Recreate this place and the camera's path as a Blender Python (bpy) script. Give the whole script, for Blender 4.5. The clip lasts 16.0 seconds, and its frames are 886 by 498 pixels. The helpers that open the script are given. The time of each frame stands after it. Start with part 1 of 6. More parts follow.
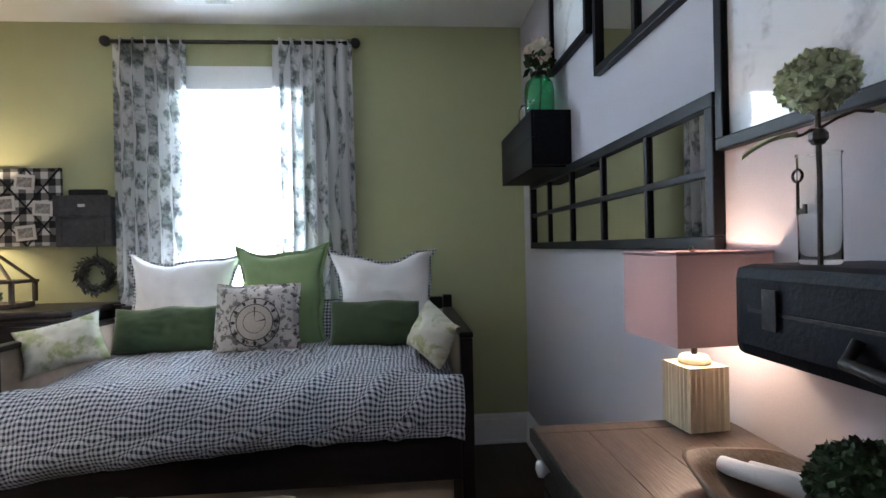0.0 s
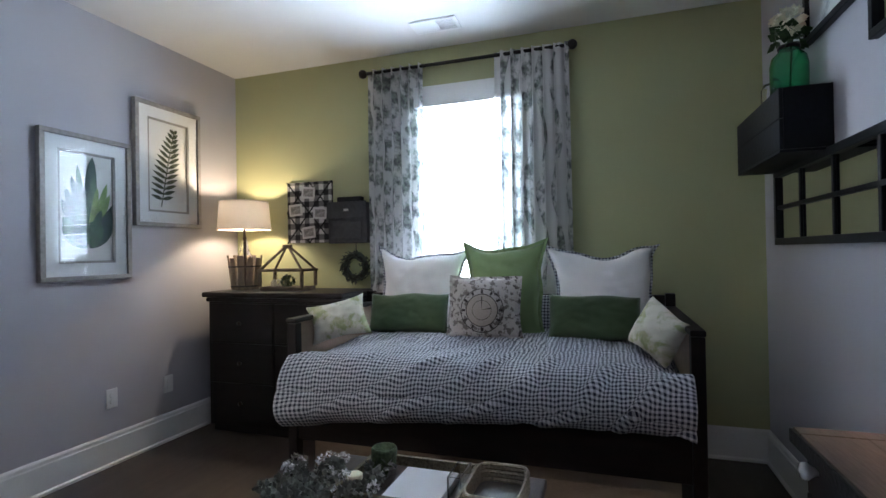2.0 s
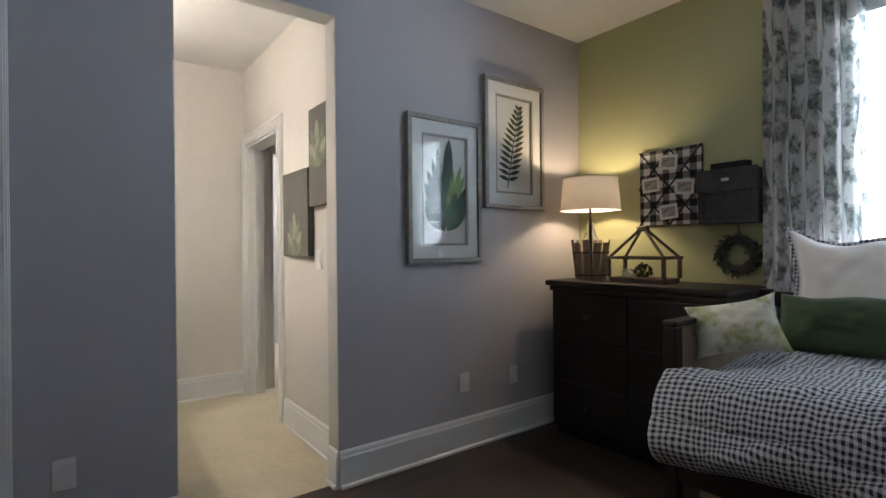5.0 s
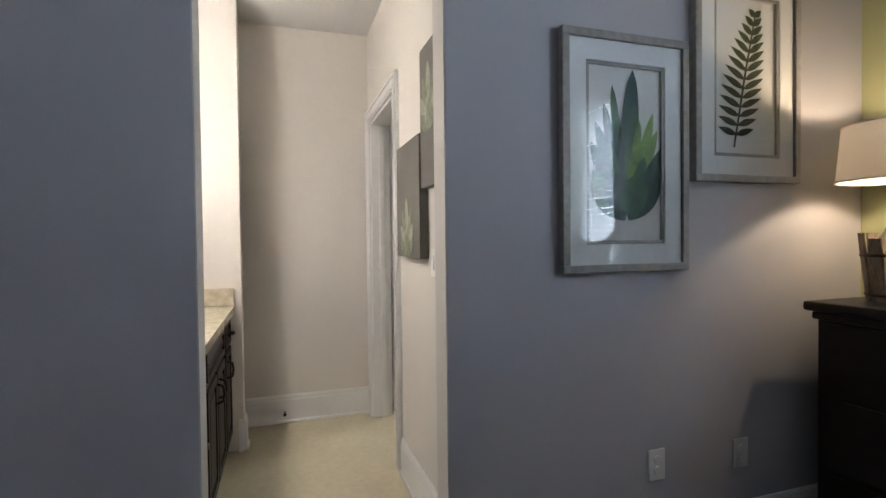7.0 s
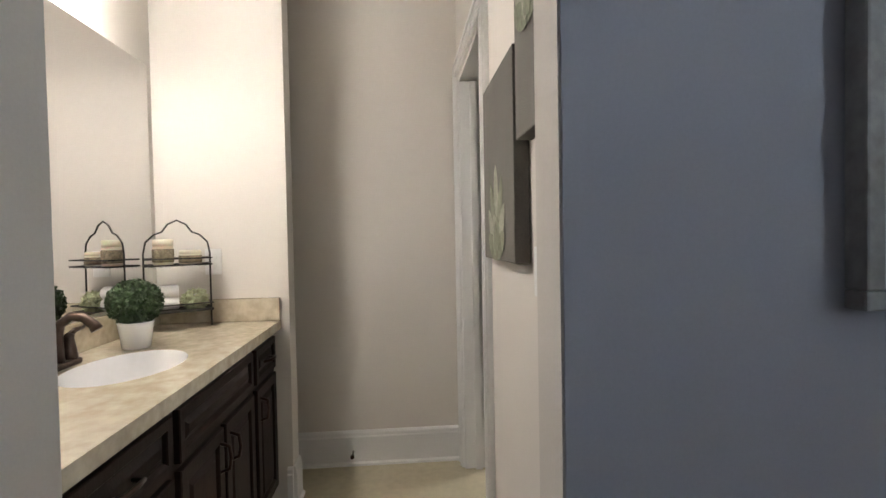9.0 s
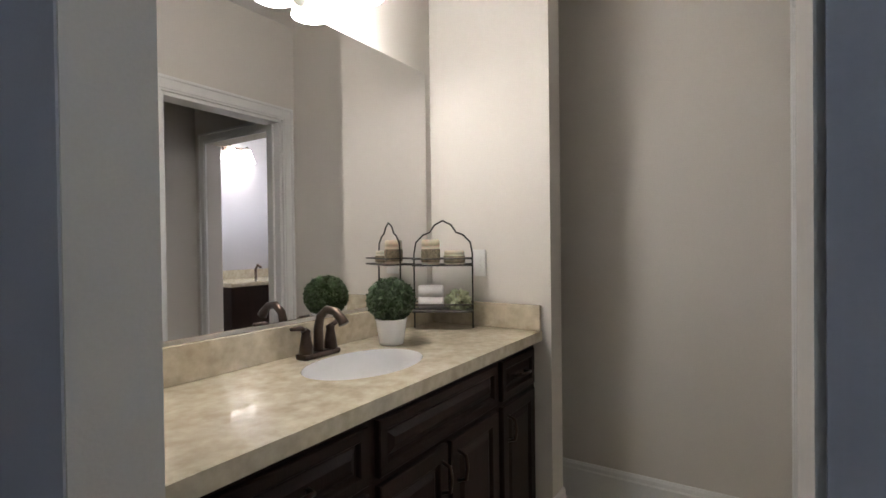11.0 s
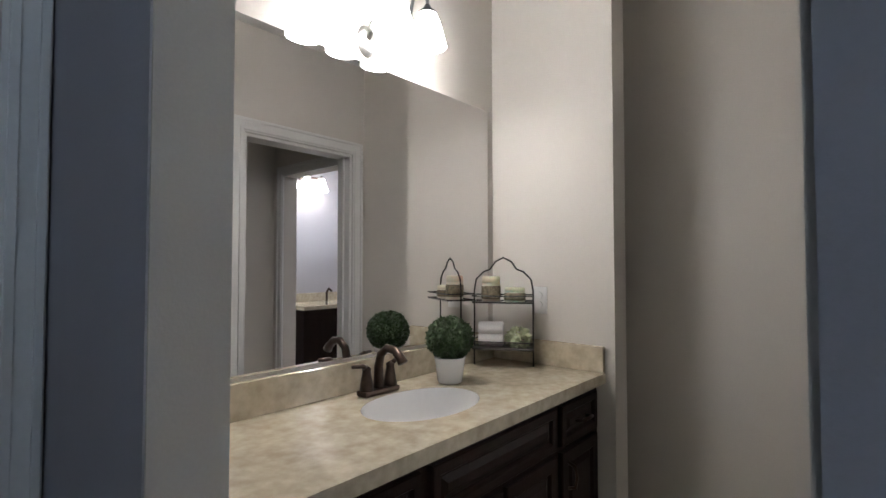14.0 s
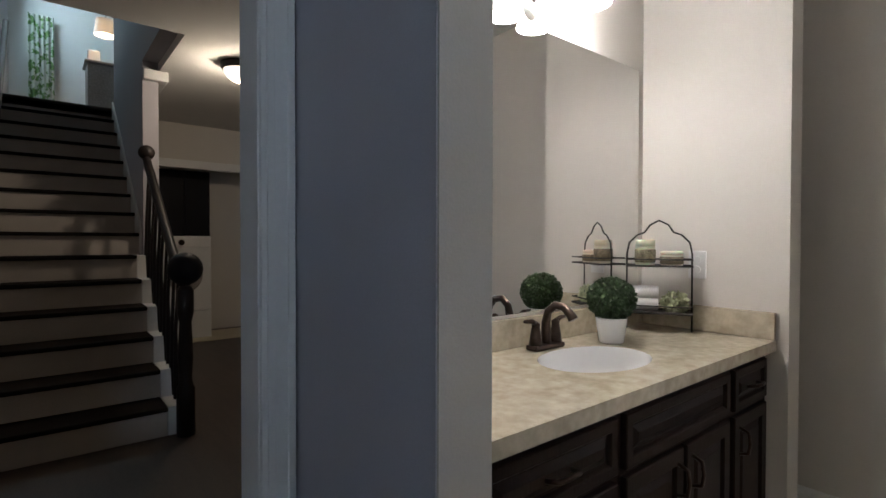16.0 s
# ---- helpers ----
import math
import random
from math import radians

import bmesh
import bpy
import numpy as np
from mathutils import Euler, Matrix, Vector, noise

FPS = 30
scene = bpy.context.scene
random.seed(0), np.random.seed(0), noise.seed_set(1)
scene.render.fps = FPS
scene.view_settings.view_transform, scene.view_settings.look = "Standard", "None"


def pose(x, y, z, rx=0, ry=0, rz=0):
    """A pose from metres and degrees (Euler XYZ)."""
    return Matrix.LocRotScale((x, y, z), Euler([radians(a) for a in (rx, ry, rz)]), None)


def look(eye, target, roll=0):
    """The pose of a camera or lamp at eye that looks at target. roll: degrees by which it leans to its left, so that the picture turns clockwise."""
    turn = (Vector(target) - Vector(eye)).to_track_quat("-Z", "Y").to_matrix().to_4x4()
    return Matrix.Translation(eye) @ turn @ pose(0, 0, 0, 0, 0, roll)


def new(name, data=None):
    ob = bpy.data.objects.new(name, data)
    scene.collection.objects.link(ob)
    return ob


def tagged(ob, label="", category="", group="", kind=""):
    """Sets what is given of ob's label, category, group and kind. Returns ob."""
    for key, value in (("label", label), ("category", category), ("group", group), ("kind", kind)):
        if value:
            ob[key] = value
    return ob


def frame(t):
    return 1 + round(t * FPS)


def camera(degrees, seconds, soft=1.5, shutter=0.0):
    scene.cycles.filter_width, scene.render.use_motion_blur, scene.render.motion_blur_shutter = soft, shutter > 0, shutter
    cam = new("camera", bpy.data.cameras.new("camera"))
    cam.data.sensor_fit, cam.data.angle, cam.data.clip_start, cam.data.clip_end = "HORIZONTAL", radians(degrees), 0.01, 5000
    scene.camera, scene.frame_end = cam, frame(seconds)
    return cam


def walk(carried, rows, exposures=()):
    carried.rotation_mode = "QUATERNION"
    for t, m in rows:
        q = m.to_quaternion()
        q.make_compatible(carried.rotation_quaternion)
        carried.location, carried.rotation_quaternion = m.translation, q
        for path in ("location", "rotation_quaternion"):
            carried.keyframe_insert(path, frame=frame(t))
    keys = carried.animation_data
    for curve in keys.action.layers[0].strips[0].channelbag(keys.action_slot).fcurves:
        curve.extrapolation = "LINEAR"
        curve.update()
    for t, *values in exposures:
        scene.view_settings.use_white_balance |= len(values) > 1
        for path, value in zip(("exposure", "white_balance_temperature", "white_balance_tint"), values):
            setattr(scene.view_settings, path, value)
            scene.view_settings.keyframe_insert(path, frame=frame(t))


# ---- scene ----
cam = camera(83.6, 16.0)
PATH = [
    (0, (2.959, 0.724, 1.281), (3.114, 2.718, 1.272), -1.3),
    (0.5, (2.939, 0.694, 1.261), (2.89, 2.694, 1.267), -1.2),
    (1, (2.919, 0.658, 1.249), (2.687, 2.644, 1.264), -1.2),
    (1.5, (2.892, 0.614, 1.253), (2.455, 2.565, 1.263), -1.1),
    (2, (2.871, 0.594, 1.249), (2.241, 2.492, 1.263), -1.0),
    (2.5, (2.823, 0.553, 1.255), (1.997, 2.375, 1.261), -0.9),
    (3, (2.8, 0.572, 1.23), (1.797, 2.302, 1.244), -0.8),
    (3.5, (2.746, 0.621, 1.232), (1.557, 2.23, 1.234), -0.7),
    (4, (2.672, 0.697, 1.233), (1.324, 2.175, 1.226), -0.6),
    (4.5, (2.505, 0.809, 1.235), (1.013, 2.141, 1.217), -0.5),
    (5, (2.314, 0.933, 1.213), (0.712, 2.13, 1.206), -0.5),
    (5.2, (2.263, 1.012, 1.214), (0.615, 2.146, 1.21), -0.6),
    (7.5, (1.255, 1.569, 1.255), (-0.685, 2.054, 1.214), -0.6),
    (8, (1.032, 1.633, 1.257), (-0.933, 2.004, 1.223), -0.6),
    (8.2, (0.948, 1.668, 1.252), (-1.021, 2.016, 1.214), -0.6),
    (10.3, (0.314, 1.929, 1.219), (-1.582, 1.293, 1.205), -1.2),
    (10.5, (0.283, 1.952, 1.215), (-1.546, 1.142, 1.21), -0.9),
    (11, (0.249, 1.978, 1.227), (-1.434, 0.897, 1.206), -0.7),
    (11.5, (0.238, 1.981, 1.255), (-1.509, 0.673, 1.207), -0.4),
    (12, (0.228, 1.981, 1.297), (-1.341, 0.741, 1.271), -0.5),
    (12.5, (0.246, 1.983, 1.348), (-1.316, 0.735, 1.417), 0.1),
    (13, (0.243, 1.996, 1.362), (-1.289, 0.727, 1.569), 0.4),
    (13.5, (0.234, 1.996, 1.33), (-1.286, 0.708, 1.504), 0.3),
    (14, (0.249, 2.015, 1.296), (-1.271, 0.717, 1.358), 0.0),
    (14.5, (0.324, 2.057, 1.28), (-1.191, 0.752, 1.262), -0.1),
    (15, (0.371, 2.072, 1.251), (-1.133, 0.754, 1.226), 0.2),
    (15.5, (0.431, 2.032, 1.242), (-1.016, 0.653, 1.215), 0.2),
    (16, (0.472, 1.87, 1.236), (-0.791, 0.319, 1.206), 0.1),
]
walk(cam, [(t, look(eye, target, roll)) for t, eye, target, roll in PATH],
     exposures=[(0.0, 0.90, 6450, 10), (1.0, 0.74, 6350, 10), (2.0, 0.50, 6200, 10), (3.0, 0.24, 6200, 10), (3.5, 0.16, 6300, 10), (4.5, -0.05, 6500, 10), (5.2, -0.12, 6900, 10), (7.5, -0.14, 6600, 10), (8.2, -0.20, 6750, 10),
                (10.3, -0.58, 6500, 10), (11.0, -0.76, 6450, 10), (12.0, -0.84, 6350, 10), (13.0, -1.06, 6250, 10), (13.5, -1.12, 6250, 10), (14.5, -1.10, 6150, 10), (15.5, -1.0, 6200, 10), (16.0, -0.88, 6250, 10)])

# ---- world and light ----
world = bpy.data.worlds.new("world")
scene.world = world
world.use_nodes = True
wn = world.node_tree.nodes
sky = wn.new("ShaderNodeTexSky")
sky.sky_type, sky.sun_disc, sky.sun_elevation, sky.sun_rotation = "NISHITA", False, radians(40), radians(200)
world.node_tree.links.new(sky.outputs[0], wn["Background"].inputs[0])
wn["Background"].inputs[1].default_value = 0.08


def area(name, m, sx, sy, power, color):
    d = bpy.data.lights.new(name, "AREA")
    d.shape, d.size, d.size_y, d.energy, d.color = "RECTANGLE", sx, sy, power, color
    ob = new(name, d)
    ob.matrix_world = m
    return ob


def bulb(name, place, power, color, radius=0.03):
    d = bpy.data.lights.new(name, "POINT")
    d.energy, d.color, d.shadow_soft_size = power, color, radius
    ob = new(name, d)
    ob.location = place
    return ob


# plan, in metres: the bedroom's west wall is x = 0, its north wall y = YN
XE, YN, YS, YD, CEIL, WALL = 3.745, 3.912, -0.35, 0.730, 2.70, 0.106
OP0, OP1, OPZ = 1.273, 2.0, 2.38
BW, BX, BS, BN = -1.66, -2.06, 0.69, 2.10
WX0, WX1, WZ0, WZ1 = 1.59, 2.30, 0.75, 2.405

WARM, COOL = (1.0, 0.80, 0.56), (0.63, 0.79, 1.0)
area("window_daylight", look((0.5 * (WX0 + WX1), YN + 0.11, 0.5 * (WZ0 + WZ1)), (0.5 * (WX0 + WX1), 0, 0.5 * (WZ0 + WZ1) - 0.01)), 0.70, 1.55, 98, COOL)
bulb("table_lamp_light", (0.30, 3.64, 1.555), 15, WARM, 0.03)
bulb("console_lamp_light", (3.622, 1.822, 1.14), 3.8, (1.0, 0.75, 0.56), 0.03)
for k in range(3):
    bulb("vanity_light_bulb", (-1.052 + 0.165 * k, BS + 0.14, 2.098), 4.5, (1.0, 0.93, 0.90), 0.022)
bulb("hall_lamp_light", (-0.826, -2.39, 2.53), 46, (1.0, 0.82, 0.62), 0.05)
bulb("upstairs_lamp_light", (-0.25, -6.36, 4.12), 16, (1.0, 0.78, 0.52), 0.08)
bulb("second_vanity_bulb", (-2.98, 4.02, 2.08), 70, (0.90, 0.95, 1.0), 0.05)
area("upstairs_daylight", look((0.9, -6.6, 4.3), (-0.4, -6.4, 4.0)), 0.9, 1.3, 230, (0.62, 0.88, 1.0))


# ---- materials ----
def material(name, color, rough=0.6, metal=0.0, vary=0.08, scale=3.0, grain=60.0, bump=0.05, coat=0.0, trans=0.0, second=None, stretch=(1, 1, 1), sheen=0.0, subsurface=0.0, spec=0.5):
    m = bpy.data.materials.new(name)
    m.use_nodes = True
    nt = m.node_tree
    b = nt.nodes["Principled BSDF"]
    tc = nt.nodes.new("ShaderNodeTexCoord")
    mp = nt.nodes.new("ShaderNodeMapping")
    mp.inputs["Scale"].default_value = stretch
    nt.links.new(tc.outputs["Object"], mp.inputs[0])
    n1, n2 = nt.nodes.new("ShaderNodeTexNoise"), nt.nodes.new("ShaderNodeTexNoise")
    n1.inputs["Scale"].default_value, n2.inputs["Scale"].default_value = scale, grain
    n1.inputs["Detail"].default_value = n2.inputs["Detail"].default_value = 4
    nt.links.new(mp.outputs[0], n1.inputs[0]), nt.links.new(mp.outputs[0], n2.inputs[0])
    add = nt.nodes.new("ShaderNodeMath")
    add.operation = "ADD"
    nt.links.new(n1.outputs[0], add.inputs[0]), nt.links.new(n2.outputs[0], add.inputs[1])
    ramp = nt.nodes.new("ShaderNodeValToRGB")
    ramp.color_ramp.elements[0].position, ramp.color_ramp.elements[1].position = 0.35, 0.65
    half = nt.nodes.new("ShaderNodeMath")
    half.operation, half.inputs[1].default_value = "MULTIPLY", 0.5
    nt.links.new(add.outputs[0], half.inputs[0]), nt.links.new(half.outputs[0], ramp.inputs[0])
    lo = second or tuple(c * (1 - vary) for c in color)
    hi = color if second else tuple(min(1, c * (1 + vary)) for c in color)
    ramp.color_ramp.elements[0].color, ramp.color_ramp.elements[1].color = (*lo, 1), (*hi, 1)
    nt.links.new(ramp.outputs[0], b.inputs["Base Color"])
    b.inputs["Roughness"].default_value, b.inputs["Metallic"].default_value = rough, metal
    b.inputs["Coat Weight"].default_value, b.inputs["Transmission Weight"].default_value = coat, trans
    b.inputs["Sheen Weight"].default_value = sheen
    b.inputs["Specular IOR Level"].default_value = spec
    if subsurface:
        b.inputs["Subsurface Weight"].default_value, b.inputs["Subsurface Scale"].default_value = subsurface, 0.02
    bp = nt.nodes.new("ShaderNodeBump")
    bp.inputs["Strength"].default_value, bp.inputs["Distance"].default_value = bump, 0.01
    nt.links.new(n2.outputs[0], bp.inputs["Height"]), nt.links.new(bp.outputs[0], b.inputs["Normal"])
    return m


def translucent(name, color, amount=0.5, rough=0.8):
    m = material(name, color, rough, vary=0.06, grain=300, bump=0.15)
    nt = m.node_tree
    tr, mix, out = nt.nodes.new("ShaderNodeBsdfTranslucent"), nt.nodes.new("ShaderNodeMixShader"), nt.nodes["Material Output"]
    tr.inputs[0].default_value = (*color, 1)
    mix.inputs[0].default_value = amount
    nt.links.new(nt.nodes["Principled BSDF"].outputs[0], mix.inputs[1]), nt.links.new(tr.outputs[0], mix.inputs[2]), nt.links.new(mix.outputs[0], out.inputs[0])
    return m


def thin_glass(name, ior=1.06):
    return glass(name, (0.97, 1.0, 0.99), 0.0, ior)


def glass(name, color=(1, 1, 1), rough=0.0, ior=1.45):
    m = bpy.data.materials.new(name)
    m.use_nodes = True
    b = m.node_tree.nodes["Principled BSDF"]
    b.inputs["Base Color"].default_value = (*color, 1)
    b.inputs["Transmission Weight"].default_value, b.inputs["Roughness"].default_value, b.inputs["IOR"].default_value = 1, rough, ior
    return m


def glow(name, color, strength):
    m = bpy.data.materials.new(name)
    m.use_nodes = True
    b = m.node_tree.nodes["Principled BSDF"]
    b.inputs["Base Color"].default_value = b.inputs["Emission Color"].default_value = (*color, 1)
    b.inputs["Emission Strength"].default_value = strength
    return m


def looking_glass(name, tint=0.9):
    m = bpy.data.materials.new(name)
    m.use_nodes = True
    b = m.node_tree.nodes["Principled BSDF"]
    b.inputs["Base Color"].default_value = (tint, tint, tint, 1)
    b.inputs["Metallic"].default_value, b.inputs["Roughness"].default_value = 1, 0.01
    return m


def uv_math(nt, op, a, value=None):
    n = nt.nodes.new("ShaderNodeMath")
    n.operation = op
    nt.links.new(a, n.inputs[0])
    if value is not None:
        if isinstance(value, (int, float)):
            n.inputs[1].default_value = value
        else:
            nt.links.new(value, n.inputs[1])
    return n.outputs[0]


def gingham(name, pale, dark, period, mid=0.5, rough=0.9):
    """A woven check in the mesh's UV metres."""
    m = material(name, pale, rough, grain=400, bump=0.1)
    nt = m.node_tree
    tc, sep = nt.nodes.new("ShaderNodeTexCoord"), nt.nodes.new("ShaderNodeSeparateXYZ")
    nt.links.new(tc.outputs["UV"], sep.inputs[0])
    bands = [uv_math(nt, "GREATER_THAN", uv_math(nt, "FRACT", uv_math(nt, "DIVIDE", sep.outputs[k], period)), 0.5) for k in (0, 1)]
    total = uv_math(nt, "MULTIPLY", uv_math(nt, "ADD", bands[0], bands[1]), 0.5)
    ramp = nt.nodes.new("ShaderNodeValToRGB")
    ramp.color_ramp.interpolation = "CONSTANT"
    e = ramp.color_ramp.elements
    e[0].color, e[1].color, e[1].position = (*pale, 1), (*[p * (1 - mid) + d * mid for p, d in zip(pale, dark)], 1), 0.25
    x = e.new(0.75)
    x.color = (*dark, 1)
    nt.links.new(total, ramp.inputs[0]), nt.links.new(ramp.outputs[0], nt.nodes["Principled BSDF"].inputs["Base Color"])
    return m


def printed(name, ground, ink, ink2, scale, stretch, low=0.5, high=0.54, rough=0.85, see=0.0, uv=True, vein=25, columns=0.0):
    """A cloth or paper printed with leafy blotches in columns."""
    m = material(name, ground, rough, grain=300, bump=0.08)
    nt = m.node_tree
    tc, mp = nt.nodes.new("ShaderNodeTexCoord"), nt.nodes.new("ShaderNodeMapping")
    mp.inputs["Scale"].default_value = stretch
    nt.links.new(tc.outputs["UV" if uv else "Object"], mp.inputs[0])
    n, v = nt.nodes.new("ShaderNodeTexNoise"), nt.nodes.new("ShaderNodeTexNoise")
    n.inputs["Scale"].default_value, n.inputs["Detail"].default_value, n.inputs["Roughness"].default_value = scale, 5, 0.65
    v.inputs["Scale"].default_value = vein
    nt.links.new(mp.outputs[0], n.inputs[0]), nt.links.new(mp.outputs[0], v.inputs[0])
    r, r2 = nt.nodes.new("ShaderNodeValToRGB"), nt.nodes.new("ShaderNodeValToRGB")
    r.color_ramp.elements[0].position, r.color_ramp.elements[1].position = low, high
    r2.color_ramp.elements[0].color, r2.color_ramp.elements[1].color = (*ink, 1), (*ink2, 1)
    r2.color_ramp.elements[0].position, r2.color_ramp.elements[1].position = 0.42, 0.6
    nt.links.new(n.outputs[0], r.inputs[0]), nt.links.new(v.outputs[0], r2.inputs[0])
    mask = r.outputs[0]
    if columns:
        sep = nt.nodes.new("ShaderNodeSeparateXYZ")
        nt.links.new(tc.outputs["UV"], sep.inputs[0])
        sway = uv_math(nt, "MULTIPLY", uv_math(nt, "SINE", uv_math(nt, "MULTIPLY", sep.outputs[1], 9.0)), 0.12)
        wave = uv_math(nt, "SINE", uv_math(nt, "MULTIPLY", uv_math(nt, "ADD", sep.outputs[0], uv_math(nt, "MULTIPLY", sway, 0.25)), 6.2832 / columns))
        mask = uv_math(nt, "MULTIPLY", mask, uv_math(nt, "GREATER_THAN", wave, -0.1))
    mix = nt.nodes.new("ShaderNodeMix")
    mix.data_type = "RGBA"
    mix.inputs[6].default_value = (*ground, 1)
    nt.links.new(mask, mix.inputs[0]), nt.links.new(r2.outputs[0], mix.inputs[7])
    b = nt.nodes["Principled BSDF"]
    nt.links.new(mix.outputs[2], b.inputs["Base Color"])
    if see:
        tr, ms = nt.nodes.new("ShaderNodeBsdfTranslucent"), nt.nodes.new("ShaderNodeMixShader")
        nt.links.new(mix.outputs[2], tr.inputs[0])
        ms.inputs[0].default_value = see
        nt.links.new(b.outputs[0], ms.inputs[1]), nt.links.new(tr.outputs[0], ms.inputs[2]), nt.links.new(ms.outputs[0], nt.nodes["Material Output"].inputs[0])
    return m


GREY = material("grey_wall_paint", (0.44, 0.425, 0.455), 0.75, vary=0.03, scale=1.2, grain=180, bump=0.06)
GREEN = material("green_wall_paint", (0.40, 0.405, 0.225), 0.75, vary=0.03, scale=1.2, grain=180, bump=0.06)
GREIGE = material("warm_white_wall_paint", (0.66, 0.625, 0.58), 0.75, vary=0.03, scale=1.2, grain=180, bump=0.06)
CEILING = material("ceiling_paint", (0.72, 0.71, 0.69), 0.85, vary=0.03, grain=120, bump=0.12)
# GREIGE taken down a little: the lining's shade is put into its colour
REVEAL = material("shaded_warm_white_paint", (0.55, 0.525, 0.49), 0.75, vary=0.03, scale=1.2, grain=180, bump=0.06)
WHITE = material("white_trim_paint", (0.76, 0.76, 0.75), 0.4, vary=0.03, grain=90, bump=0.04)
DARKFLOOR = material("dark_floor_wood", (0.042, 0.029, 0.023), 0.42, vary=0.4, scale=2, grain=30, bump=0.12, stretch=(8, 0.8, 8))
TILE = material("beige_stone_tile", (0.50, 0.445, 0.315), 0.4, vary=0.10, scale=4, grain=25, bump=0.04)
ESPRESSO = material("dark_stained_wood", (0.011, 0.007, 0.0065), 0.42, vary=0.4, scale=3, grain=40, bump=0.1, stretch=(1, 1, 8), spec=0.3)
BLACKWOOD = material("black_painted_wood", (0.007, 0.007, 0.010), 0.5, vary=0.3, grain=60, bump=0.12, spec=0.15)
VANITY = material("dark_brown_cabinet_wood", (0.015, 0.0078, 0.0062), 0.45, vary=0.3, scale=3, grain=35, bump=0.08, stretch=(6, 6, 0.8), spec=0.10)
QUARTZ = material("cream_stone_top", (0.60, 0.54, 0.42), 0.07, vary=0.1, scale=18, grain=34, bump=0.01, second=(0.42, 0.36, 0.265))
MIRROR = looking_glass("mirror_glass")
OLDMIRROR = looking_glass("aged_mirror_glass", 0.78)
IRON = material("dark_iron", (0.03, 0.027, 0.025), 0.45, metal=0.7, vary=0.3, grain=90, bump=0.15)
NICKEL = material("brushed_nickel", (0.55, 0.54, 0.52), 0.3, metal=1.0, vary=0.1, grain=60, bump=0.03)
BRONZE = material("oil_rubbed_bronze", (0.05, 0.033, 0.025), 0.33, metal=0.8, vary=0.3, grain=50, bump=0.05)
PORCELAIN = material("white_porcelain", (0.78, 0.77, 0.76), 0.12, vary=0.02, coat=0.5, bump=0.01)
LINEN = material("white_linen", (0.78, 0.76, 0.76), 0.9, vary=0.05, grain=500, bump=0.2, sheen=0.2)
GREENLINEN = material("green_linen", (0.185, 0.265, 0.12), 0.9, vary=0.1, grain=400, bump=0.2, sheen=0.2)
DARKGREEN = material("dark_green_linen", (0.045, 0.075, 0.032), 0.9, vary=0.12, grain=400, bump=0.2, sheen=0.2)
CHECK = gingham("navy_gingham", (0.58, 0.59, 0.63), (0.016, 0.020, 0.042), 0.0190)
BUFFALO = gingham("black_buffalo_check", (0.62, 0.60, 0.58), (0.012, 0.012, 0.014), 0.085, 0.75)
CURTAIN = printed("leaf_print_curtain", (0.68, 0.67, 0.665), (0.14, 0.145, 0.15), (0.30, 0.33, 0.30), 9.0, (1.6, 1.0, 1), 0.45, 0.56, see=0.26, columns=0.16)
CREAMPRINT = printed("cream_leaf_print", (0.66, 0.64, 0.54), (0.36, 0.40, 0.20), (0.5, 0.5, 0.3), 9.0, (1, 1, 1), 0.5, 0.58)
SCRIPT = printed("grey_script_print", (0.50, 0.47, 0.45), (0.05, 0.045, 0.045), (0.18, 0.16, 0.15), 26.0, (1, 1, 1), 0.52, 0.56)
SHADE = translucent("linen_lamp_shade", (0.70, 0.62, 0.54), 0.06)
PINKSHADE = translucent("rose_lamp_shade", (0.40, 0.275, 0.285), 0.04)
BOXWOOD = material("boxwood_leaf", (0.027, 0.056, 0.015), 0.6, vary=0.5, scale=30, grain=120, bump=0.2)
BLIND = translucent("white_blind_slat", (0.86, 0.87, 0.88), 0.5, 0.5)
OUTSIDE = glow("white_sky_outside", (0.92, 0.97, 1.0), 6.0)
GLASS = glass("clear_glass")
GREENGLASS = glass("green_bottle_glass", (0.25, 0.72, 0.45))
PAPER = material("off_white_paper", (0.66, 0.65, 0.62), 0.8, vary=0.04, scale=5, bump=0.02)
MAT = material("white_mat_board", (0.70, 0.70, 0.69), 0.8, vary=0.03, bump=0.02)
SILVER = material("grey_washed_frame", (0.30, 0.28, 0.26), 0.5, vary=0.25, grain=40, bump=0.15)
TABLEWOOD = material("worn_oak", (0.086, 0.063, 0.048), 0.40, vary=0.35, scale=5, grain=30, bump=0.15, stretch=(6, 0.7, 6))
TREAD = material("dark_matt_tread", (0.012, 0.009, 0.008), 0.8, vary=0.3, grain=40, bump=0.1, stretch=(1, 6, 6), spec=0.08)
CARPET = material("grey_stair_paint", (0.52, 0.48, 0.44), 0.95, vary=0.12, grain=250, bump=0.4)


# ---- mesh helpers ----
def box_bm(x0, y0, z0, x1, y1, z1, bevel=0.0, bm=None):
    own = bm is None
    bm = bmesh.new() if own else bm
    vs = bmesh.ops.create_cube(bm, size=1)["verts"]
    for v in vs:
        v.co = Vector((x0 + (v.co.x + 0.5) * (x1 - x0), y0 + (v.co.y + 0.5) * (y1 - y0), z0 + (v.co.z + 0.5) * (z1 - z0)))
    if bevel:
        es = list({e for v in vs for e in v.link_edges})
        bmesh.ops.bevel(bm, geom=es, offset=bevel, segments=2, affect="EDGES", profile=0.6)
    return bm


